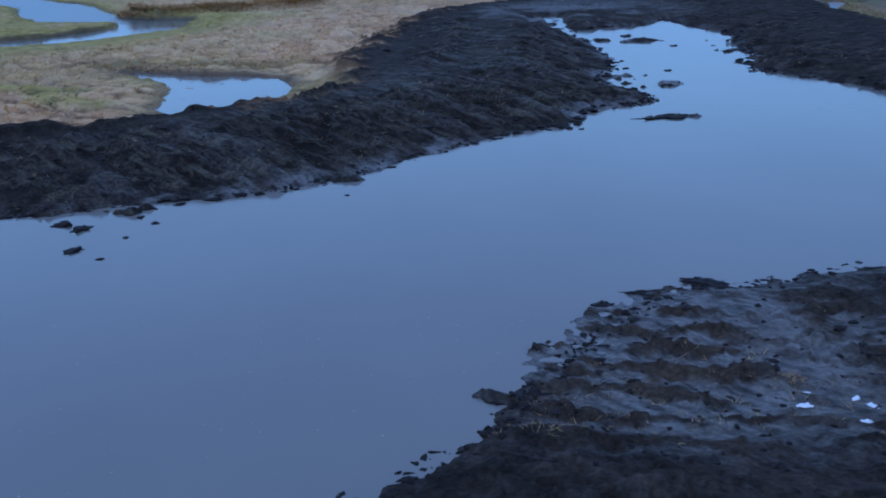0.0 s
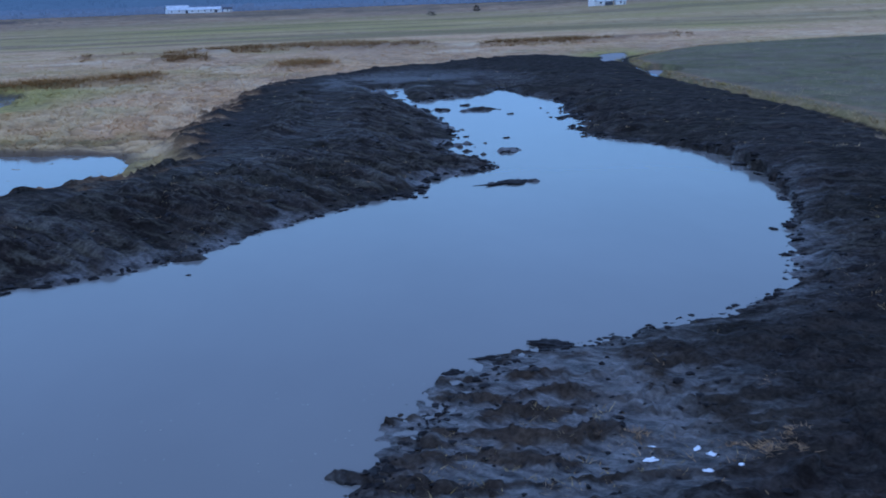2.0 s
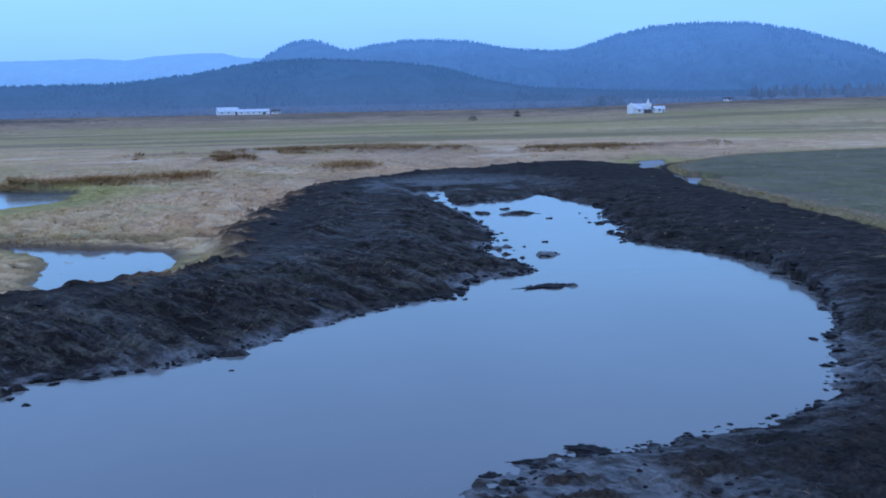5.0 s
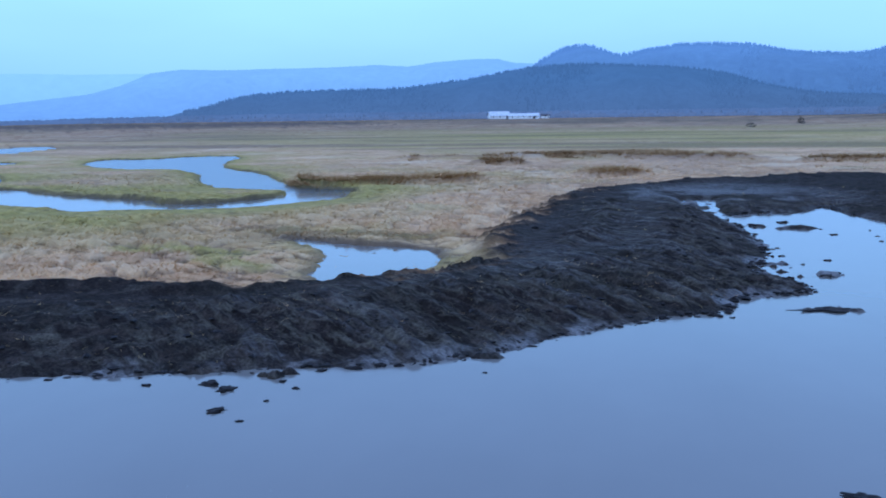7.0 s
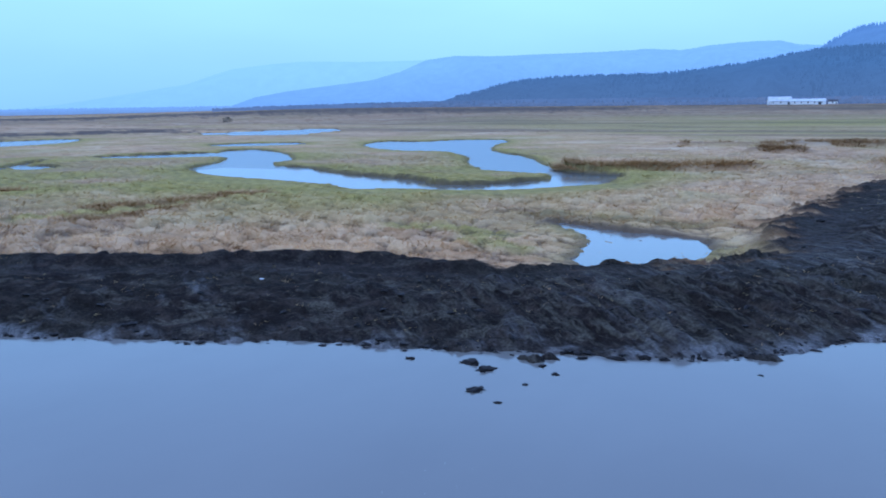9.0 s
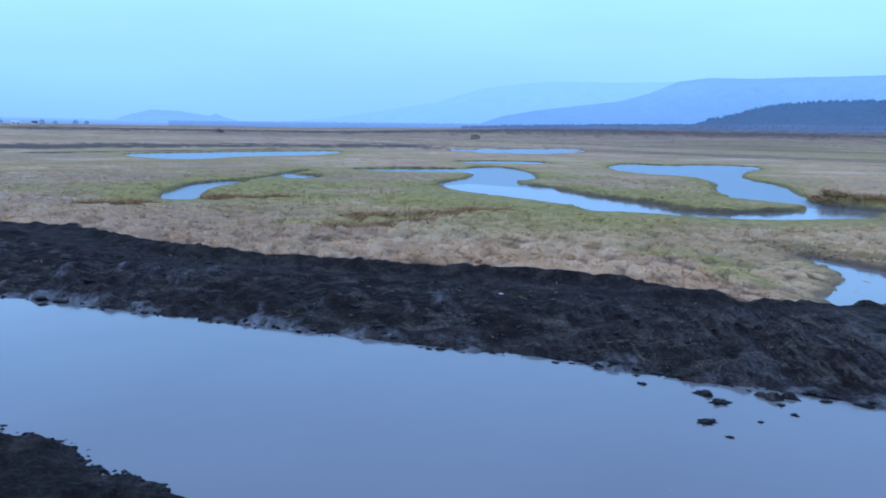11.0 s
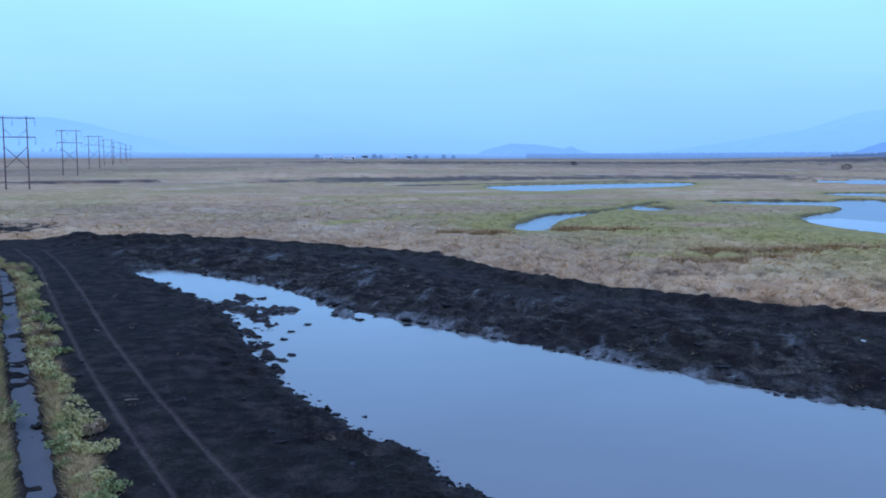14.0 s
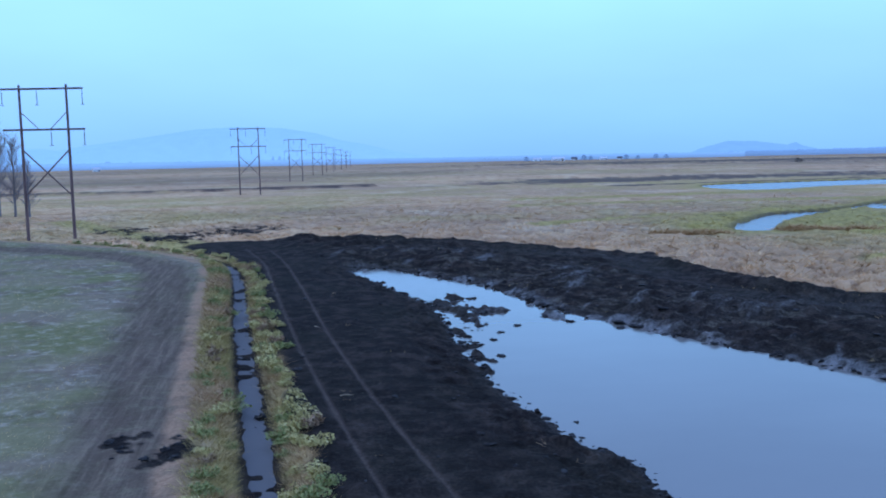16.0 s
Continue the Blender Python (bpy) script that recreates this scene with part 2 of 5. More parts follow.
    ruts = north * step(6, 8, land) * (0.10 * np.sin(land * 3.4 + 1.5 * broad) * (0.6 + 0.4 * lump) + 0.16 * np.sin(land * 1.15 + 2.0 * broad))
    graded = step(1.5, 2.8, shore) * (1 - north) * step(-12, -22, x)
    z_mud = bank + rough * (1 - 0.65 * flat) + (0.12 + 0.26 * step(-20, -12, x)) * face * drag + ruts + (0.34 * block + 0.15 * crumb) * step(0.05, 0.8, land) * (1 - flat) * (1 - 0.8 * graded) * (0.2 + 0.8 * step(-0.2, 0.5, lump + 0.6 * broad)) * (1 - 0.25 * step(30, 60, r))
    ridge_east = np.exp(-(((side - 6.0) / 5.0) ** 4)) * step(14, 20, x) * step(26, 45, y) * (1 - step(108, 120, y))
    z_mud = z_mud * (1 - 0.75 * ridge_east) + 0.88 * ridge_east * (1 + 0.12 * lump + 0.06 * soft1)
    z_mud = np.maximum(z_mud, 0.015 + 0.10 * step(0, 0.5, land))
    z_mud = np.where(d < 0, np.maximum(-0.7, 0.22 * d), z_mud)
    trough = np.exp(-(((x - 7.7 - 0.25 * soft1) / 0.75) ** 2)) * step(13.6, 14.4, y)
    wet_z = 0.060 + 0.135 * fingers + 0.05 * soft2 + 0.02 * np.maximum(shore - 3.0, 0) - 0.09 * trough + 0.10 * fbm(x, y, 0.35, 2, 171) + 0.09 * fbm(x / 1.5, y, 0.17, 2, 175) * step(-0.15, 0.15, fingers) + (0.06 * block + 0.20 * crumb) * step(-0.12, 0.2, fingers)
    wet_z = np.where(shore > 0.25 + 0.5 * soft1, np.maximum(wet_z, 0.014 + 0.008 * soft2), wet_z)
    z_mud = z_mud * (1 - flat) + np.where(shore > -0.9, wet_z, z_mud) * flat
    slack = np.exp(-(((x - 15.0) / 13.0) ** 2 + ((y - 101.0) / 17.0) ** 2) ** 2) * step(0.5, 4.0, shore) * step(2, 6, -mud_d)
    z_mud = z_mud * (1 - 0.75 * slack) + 0.75 * slack * (0.14 + 0.10 * lump + 0.05 * soft2)
    top = np.exp(-(((mud_d + 3.4 + 0.2 * lump) / 1.7) ** 4)) * north * step(6, -4, x) * step(-84, -74, x)
    z_mud = z_mud * (1 - 0.8 * top) + 0.8 * top * (0.76 + 0.03 * np.sin(mud_d * 4.2 + 2 * lump) + 0.07 * soft1 + 0.05 * lump)
    haul_d = line_distance(x, y, HAUL)
    haul = np.exp(-((haul_d / 2.0) ** 4)) * (mud_d < -1)
    z_mud = z_mud * (1 - 0.75 * haul) + 0.75 * haul * (0.95 + 0.03 * np.sin(haul_d * 4.0 + 2 * lump) + 0.07 * soft1 + 0.08 * lump)
    for line in RUTS:
        z_mud = z_mud - 0.5 * np.exp(-((line_distance(x, y, np.array(line)) + 0.25 * soft1) / 0.75) ** 2) * (mud_d < -3)
    shoal = np.full(x.shape, -1.5)
    for cx, cy, rx, ry, rise in SHOALS:
        swell = np.exp(-(((x - cx) / rx) ** 2 + ((y - cy) / ry) ** 2))
        shoal = np.maximum(shoal, -0.32 + rise * swell - 1.0 * step(0.30, 0.05, swell))
    shoal = shoal + 0.30 * fbm((x + 0.1 * y) / 1.9, y / 0.7, 1.0, 3, 151) + 0.22 * soft2 + 0.14 * block + 0.12 * crumb
    z_mud = np.where(shore < 0.3, np.maximum(z_mud, np.minimum(shoal, 0.18 + 0.10 * soft2 + 0.12 * crumb)), z_mud)
    plane = step(2.0, 3.2, shore) * (1 - north) * step(-15, -25, x)
    z_mud = z_mud * (1 - 0.86 * plane) + 0.86 * plane * (0.5 + 0.025 * soft2 + 0.02 * soft1)
    track = np.zeros(x.shape)
    for line in TRACKS:
        dt = line_distance(x, y, line)
        track = np.maximum(track, np.exp(-(((dt + 0.04 * soft1) / 0.085) ** 2)))
    z_mud = z_mud - 0.05 * track

    # marsh with its pools
    calm = np.exp(-((s / 4.5) ** 4))
    low = 1 - 0.5 * step(60, 130, r) - 0.25 * step(130, 240, r)
    tx, ty, tgap, tone = cells(x + 1.3 * soft1 + 0.9 * lump, y + 1.1 * lump + 0.6 * fbm(x, y, 4.0, 2, 305), 2.5, 301)
    tuss = step(0.0, 0.45, tgap) * (0.5 + 0.7 * tone)
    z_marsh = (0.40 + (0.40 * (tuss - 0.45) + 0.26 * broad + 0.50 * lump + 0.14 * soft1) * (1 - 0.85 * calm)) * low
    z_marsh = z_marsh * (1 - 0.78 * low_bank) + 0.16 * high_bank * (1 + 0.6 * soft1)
    round_pond = np.exp(-np.maximum(ring_distance(x, y, POND, 20), 0) / 5.0)
    by_bank = step(7, 4, mud_d) * step(0.45, 0.7, round_pond) * step(-9.5, -11.0, x)
    z_marsh = z_marsh * (1 - 0.6 * round_pond) * (1 - 0.75 * by_bank)
    z_marsh = np.where(pool < 0, np.maximum(-0.5, 0.6 * pool), 0.04 + np.maximum(z_marsh, 0.08) * step(0, 0.4, pool))

    # field, road and ditch
    road_d = line_distance(x, y, ROAD)
    road = step(3.0, 0.9, road_d + 0.55 * soft1 + 0.5 * lump) * step(-12, -22, x)
    z_field = 0.72 + 0.05 * broad + 0.02 * soft1 + 0.012 * soft2 - 0.05 * road
    z_field = z_field - 0.05 * road * np.exp(-(((np.abs(road_d) - 0.85) / 0.25) ** 2))
    out_side = step(0.2, 1.4, s)
    z_out = z_marsh
    loose = step(-22, -10, x) * step(120, 100, y)
    torn = fbm((x + y) / 3.2, (y - x) / 0.9, 1.0, 3, 131)
    mudness = step(0.5 + 1.2 * loose, -0.5 - 1.2 * loose, mud_d + (0.9 * soft1 + 0.35 * soft2 + 0.5 * lump + 2.6 * loose * torn) * (1 - 0.85 * step(0.3, 0.6, round_pond)))
    mudness = mudness * step(-0.9, -1.5, s + 0.5 * soft1 + 0.2 * soft2)
    z = z_out * (1 - mudness) + z_mud * mudness
    crest = np.exp(-((mud_d + 0.7) / 0.8) ** 2) * (s < -4) * (0.12 + 0.16 * np.maximum(soft1, 0)) * step(30, 20, np.abs(x + 45)) 
    z = z + crest
    z = z * (1 - out_side) + z_field * out_side
    dip = np.exp(-((s / 0.92) ** 4)) * step(160, 145, y)
    z = z * (1 - dip) + dip * (0.05 + 0.10 * soft2 + 0.11 * soft1 + 0.05 * lump + 0.16 * step(0.25, 0.6, np.abs(s)))
    z = np.where((pool < 0) & (mudness < 0.5), np.minimum(z, 0.6 * pool), z)
    gap_d = ring_distance(x, y, GAP_POOL, 14)
    z = z * (0.12 + 0.88 * step(0.5, 13, gap_d))
    z = np.where(gap_d < 0.4 * soft1, np.minimum(z, -0.1), z)
    dark = np.zeros(x.shape)
    for x0, y0, x1, y1, w in DARK_STRIPS:
        r_mid = math.hypot(x0, y0)
        dd = line_distance(x, y, np.array([(x0, y0), (x1, y1)]))
        dark = np.maximum(dark, (1.0 if r_mid > 222 or x0 < -100 else 0.5) * step(w, 0.4 * w, dd + 0.7 * w * broad + 0.6 * w * lump))
    speck = ring_distance(x, y, POND, 5) < -0.6
    z = np.where(speck & (mudness < 0.5), np.maximum(z, -0.075 + 0.11 * soft2 + 0.05 * soft1), z)
    hill = step(250, 1100, r) * step(0.18, 0.5, x / (r + 1)) * 11.0
    az = np.degrees(np.arctan2(-x, y))
    apron = 8.5 * step(500, 1150, r) * step(52, 30, az) * step(-75, -50, az) * (1 - 0.75 * step(-8, -28, az))
    hill = hill + apron
    z = z + hill
    bank_line = step(3.0, 0.5, line_distance(x, y, np.array([(-296, -80), (-284, -30), (-288, 10), (-291, 46)])))
    z = z + 0.9 * bank_line
    z = z + 1.7 * dark * (1 - mudness) * (r > 100) * (r < 240) * (pool > 1) * (x > -60)
    flat_far = step(300, 500, r)
    z = z * (1 - flat_far) + flat_far * (0.5 + hill + 0.15 * wide)

    # cover
    veg = np.exp(-(((s - 0.05) / 1.65) ** 4)) * (1 - np.exp(-((s / 0.45) ** 4)))
    straw = np.exp(-(((s - 2.35 - 0.2 * soft1) / 0.48) ** 4)) * step(-0.8, -0.1, lump + 0.6 * soft1)
    near_pool = np.exp(-np.maximum(pool, 0) / 9.0)
    marsh_out = np.exp(-np.maximum(mud_d, 0) / 16.0)
    green = np.clip(0.24 - 0.10 * step(120, 170, r) + 0.75 * near_pool * step(60, 90, r) + 0.45 * near_pool * np.exp(-np.maximum(pool, 0) / 1.5) + 0.55 * broad + 0.4 * wide + 0.2 * lump - 1.1 * marsh_out * step(0, 12, pool), 0, 1)
    green = np.clip(green + 0.8 * np.exp(-(((x + 88) / 42) ** 2 + ((y - 84) / 30) ** 2)) * (0.7 + 0.9 * broad) * step(2, 14, mud_d), 0, 1)
    for x0, y0, x1, y1, w in GREEN_STRIPS:
        dd = line_distance(x, y, np.array([(x0, y0), (x1, y1)]))
        green = np.maximum(green, 0.9 * step(w, 0.3 * w, dd + 0.5 * w * broad + 0.3 * w * lump))
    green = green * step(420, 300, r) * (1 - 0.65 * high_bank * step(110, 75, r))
    green = np.maximum(green, step(230, 330, r) * np.clip(0.10 + 0.7 * wide + 0.3 * broad, 0.0, 0.45))
    meadow = step(240, 300, y + 0.25 * x + 25 * wide) * step(760, 640, y) * step(-330, -120, x)
    green = np.maximum(green, 0.8 * meadow * (0.75 + 0.6 * wide)) * (1 - 0.7 * np.exp(-((y - 318) / 9) ** 2)) * (1 - 0.7 * np.exp(-((y - 690) / 45) ** 2))
    # dark bank edges by pools: brown earth with shade under the grass painted in
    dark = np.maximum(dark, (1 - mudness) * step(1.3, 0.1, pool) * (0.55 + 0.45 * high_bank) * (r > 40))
    # shade in the gaps between tussocks, painted as dark ground
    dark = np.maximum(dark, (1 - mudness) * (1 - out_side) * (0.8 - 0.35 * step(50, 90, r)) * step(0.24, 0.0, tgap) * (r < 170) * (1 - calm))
    dark = np.maximum(dark, out_side * step(14, 28, x) * (0.65 + 0.35 * step(-0.3, 0.5, broad + 0.5 * lump)))
    dark = np.maximum(dark, (0.30 + 0.3 * np.clip(fbm(x, y, 240.0, 3, 411), -0.6, 0.6)) * step(330, 700, r))
    strips = fbm(x / 6.0, y, 34.0, 3, 431)
    dark = np.maximum(dark, 0.5 * step(0.05, 0.4, strips) * step(225, 270, y) * (1 - mudness) * (1 - out_side))
    green = green * (1 - 0.6 * step(-0.1, -0.4, strips) * step(225, 270, y))
    dark = np.maximum(dark, 0.5 * step(270, 340, r) * step(1500, 900, r) * step(66, 80, az) * step(-0.1, 0.35, fbm(x, y, 170.0, 3, 401)))
    # land below the hills darkened with distance, standing in for its hazy tone
    dark = np.maximum(dark, step(520, 900, r) * step(45, 32, az) * (0.75 + 0.3 * np.clip(wide + broad, -0.6, 0.8)))
    soil = np.zeros(x.shape)
    for cx, cy, rr in SOIL_PATCHES:
        soil = np.maximum(soil, step(1.0, 0.6, np.hypot((x - cx) / rr, (y - cy) / (0.7 * rr)) + 1.1 * soft1 + 0.9 * soft2 - 0.1))
    mudness = np.maximum(mudness, soil)
    mudness = np.maximum(mudness, np.exp(-((s / 0.78) ** 6)) * step(150, 140, y))
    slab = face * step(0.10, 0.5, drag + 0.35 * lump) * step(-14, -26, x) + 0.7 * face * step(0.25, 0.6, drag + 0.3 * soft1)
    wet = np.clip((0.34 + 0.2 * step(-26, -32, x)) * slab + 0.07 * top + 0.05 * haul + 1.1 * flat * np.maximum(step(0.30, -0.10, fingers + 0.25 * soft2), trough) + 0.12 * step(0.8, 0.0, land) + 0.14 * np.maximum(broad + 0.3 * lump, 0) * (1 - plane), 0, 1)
    green = np.maximum(green, np.clip(veg * (0.75 + 0.5 * lump), 0, 1))
    track = np.where(mudness > 0.5, track, tone)
    fringe = step(1.6, 0.4, land) * step(-0.3, 0.5, soft1 + 0.6 * lump)
    straw = np.where(mudness > 0.5, np.clip(0.15 + face + 0.3 * north, 0, 1) * (1 - plane), straw)
    dark = np.where(mudness > 0.5, flat * step(-0.05, 0.25, fingers), dark)
    shelf = 0.8 * step(3.2, 0.6, shore) * step(7, 11, x) * step(48, 34, y) * step(-0.35, 0.35, fbm(x / 2.4, y / 0.7, 1.0, 3, 421))
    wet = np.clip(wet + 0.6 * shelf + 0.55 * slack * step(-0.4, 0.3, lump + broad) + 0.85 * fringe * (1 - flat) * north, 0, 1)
    return z, dict(mud=mudness, field=out_side * (1 - veg), green=green, road=road, track=track, wet=wet, straw=straw, dark=dark, veg=veg, round_pond=round_pond, by_bank=by_bank, tone=tone, tx=tx, ty=ty, tgap=tgap, pool=pool, low_bank=low_bank, high_bank=high_bank, s=s, shore=shore, mud_d=mud_d, r=r)


HAUL = np.array([(1.0, 118), (5.5, 106), (7.0, 96), (5.2, 84), (4.2, 72), (3.2, 62), (-0.5, 54), (-6.0, 47.5), (-12, 43.8)])
RUTS = [[(10.4, 99.8), (10.1, 95.0), (9.6, 90.0)], [(12.2, 100.9), (11.6, 94.2), (10.9, 86.1)], [(13.4, 100.7), (12.4, 90.4), (11.9, 82.0)],
        [(21.8, 99.3), (26.9, 98.4)], [(21.1, 94.6), (25.3, 94.6)], [(23.3, 106.0), (24.7, 105.7)], [(21.6, 69.0), (25.1, 69.3)], [(20.4, 65.1), (23.5, 63.8)], [(20.0, 61.8), (24.7, 62.2)]]
SHOALS = [(-51.5, 13.6, 4.4, 1.3, 0.41), (-55.0, 14.3, 2.8, 0.9, 0.40), (-49.8, 15.4, 1.7, 0.9, 0.44), (-47.4, 18.0, 2.0, 0.6, 0.42), (-47.2, 13.2, 2.6, 0.8, 0.37), (-43.6, 11.9, 2.6, 0.7, 0.42), (-39.2, 11.3, 2.6, 0.5, 0.40), (-36.0, 10.9, 2.0, 0.4, 0.38)]
SHOALS += [(11.2, 43.6, 2.3, 0.6, 0.42), (17.0, 75.3, 1.7, 1.0, 0.5),
          (21.4, 61.5, 2.4, 1.6, 0.30), (23.0, 67.0, 2.4, 2.4, 0.31), (23.6, 72.0, 2.4, 2.6, 0.30), (21.4, 57.0, 1.8, 1.4, 0.28), (10.4, 55.0, 2.4, 3.0, 0.30), (11.8, 66.0, 1.6, 4.0, 0.28), (-12.2, 30.3, 2.6, 0.6, 0.40), (11.8, 57.5, 2.0, 1.8, 0.28), (16.5, 88.5, 5.0, 2.2, 0.34),
          (13.7, 53.2, 1.2, 0.7, 0.42), (14.0, 77.0, 1.3, 0.9, 0.46), (-3.4, 33.5, 1.0, 0.3, 0.42), (1.2, 15.9, 0.7, 0.4, 0.4)]
DARK_STRIPS = [(-296, -80, -284, -30, 3.0), (-284, -30, -291, 46, 3.0), (-275, 60, -290, 130, 3.0), (-290, 110, -292, 180, 34), (-292, 180, -268, 275, 34), (-850, 420, -740, 600, 210),
               (-740, 600, -560, 780, 200), (-560, 780, -330, 860, 150), (-236, 108, -243, 190, 6), (-36, 199, -20, 198, 6), (-16, 205, -2, 208, 7), (-2, 213, 19, 212, 11), (12, 204, 29, 196, 8), (1, 139, 7, 139, 3), (-21, 176, -14, 176, 3)]
# the (-56, 50) strip stands in for the shaded face below a green bank
DARK_STRIPS += [(44, 183, 66, 182, 5), (72, 189, 86, 190, 4.5), (-44, 124, -38, 120, 2.2), (-38, 120, -32, 118.5, 2.2), (-32, 118.5, -27, 121, 2.2), (-27, 121, -16.5, 129, 2.4), (-56, 50, -54, 63, 1.6), (-90, 46, -88, 53, 1.5), (-89, 61, -83, 68, 1.5), (-27, 70, -21, 67, 2.0), (-21, 67, -12, 66.5, 2.0), (-62, 57, -59, 64, 1.6), (-59, 64, -57, 76, 1.6)]
GREEN_STRIPS = [(-31, 58, -24, 57, 3.2), (-25, 69, -12, 66, 2.2), (-24, 52, -20, 51, 2.0), (-92, -2, -118, -12, 4), (-118, -12, -150, -24, 5), (-175, 60, -178, 130, 7), (-128, 110, -120, 135, 6), (-110, 40, -118, 62, 3), (-152, 52, -152, 72, 5), (-152, 72, -140, 120, 6), (-60, 50, -56, 66, 3.0), (-94, 64, -80, 77, 3), (-108, 60, -120, 96, 4)]
SOIL_PATCHES = [(-27.8, -3.2, 0.75), (-27.0, -1.2, 0.7), (-25.6, -1.9, 0.35), (-28.6, -2.3, 0.3), (-110, -6, 6.0), (-118, 2, 7), (-125, -14, 5)]

# ---------------------------------------------------------------- materials


class Nodes:
    """A node material with its shader, and short ways to add to it."""

    def __init__(self, name, color=(0.5, 0.5, 0.5), rough=0.8, metal=0.0):
        self.mat = bpy.data.materials.new(name)
        self.mat.use_nodes = True
        self.t = self.mat.node_tree
        self.shader = self.t.nodes["Principled BSDF"]
        self.put("Base Color", (*color, 1))
        self.put("Roughness", rough)
        self.put("Metallic", metal)

    def put(self, name, value):
        if isinstance(value, bpy.types.NodeSocket):
            self.t.links.new(value, self.shader.inputs[name])
        else:
            self.shader.inputs[name].default_value = value

    def link(self, socket, value):
        if isinstance(value, bpy.types.NodeSocket):
            self.t.links.new(value, socket)
        else:
            socket.default_value = value

    def place(self, scale=(1, 1, 1), world=True, turn=0.0):
        n = self.t.nodes.new("ShaderNodeMapping")
        n.inputs["Scale"].default_value = scale
        if turn:
            n.vector_type = "TEXTURE"
            n.inputs["Rotation"].default_value[2] = radians(turn)
            n.inputs["Scale"].default_value = tuple(1 / v for v in scale)
        if world:
            self.link(n.inputs[0], self.t.nodes.new("ShaderNodeNewGeometry").outputs["Position"])
        else:
            self.link(n.inputs[0], self.t.nodes.new("ShaderNodeTexCoord").outputs["Object"])
        return n.outputs[0]

    def noise(self, size, detail=4, stretch=(1, 1, 1), rough=0.55, world=True, turn=0.0):
        n = self.t.nodes.new("ShaderNodeTexNoise")
        self.link(n.inputs["Vector"], self.place(stretch, world, turn))
        n.inputs["Scale"].default_value, n.inputs["Detail"].default_value, n.inputs["Roughness"].default_value = 1 / size, detail, rough
        return n.outputs[0]

    def ramp(self, value, stops):
        n = self.t.nodes.new("ShaderNodeValToRGB")
        e = n.color_ramp.elements
        for k, (p, c) in enumerate(stops):
            item = e[k] if k < 2 else e.new(p)
            item.position, item.color = p, (*(c if isinstance(c, tuple) else (c, c, c)), 1)
        self.link(n.inputs[0], value)
        return n.outputs[0]

    def mix(self, factor, a, b, how="MIX"):
        n = self.t.nodes.new("ShaderNodeMix")
        n.data_type, n.blend_type = "RGBA", how
        self.link(n.inputs["Factor"], factor)
        for socket, v in ((n.inputs[6], a), (n.inputs[7], b)):
            self.link(socket, (*v, 1) if isinstance(v, tuple) and len(v) == 3 else v)
        return n.outputs[2]

    def math(self, how, a, b=0.0):
        n = self.t.nodes.new("ShaderNodeMath")
        n.operation, n.use_clamp = how, False
        self.link(n.inputs[0], a)
        self.link(n.inputs[1], b)
        return n.outputs[0]

    def attribute(self, name):
        n = self.t.nodes.new("ShaderNodeAttribute")
        n.attribute_name = name
        sp = self.t.nodes.new("ShaderNodeSeparateColor")
        self.link(sp.inputs[0], n.outputs["Color"])
        return [*sp.outputs[:3], n.outputs["Alpha"]]

    def island(self):
        return self.t.nodes.new("ShaderNodeNewGeometry").outputs["Random Per Island"]

    def random(self):
        return self.t.nodes.new("ShaderNodeObjectInfo").outputs["Random"]

    def bump(self, height, distance=0.02, strength=1.0):
        n = self.t.nodes.new("ShaderNodeBump")
        n.inputs["Strength"].default_value, n.inputs["Distance"].default_value = strength, distance
        self.link(n.inputs["Height"], height)
        self.put("Normal", n.outputs[0])
        return self


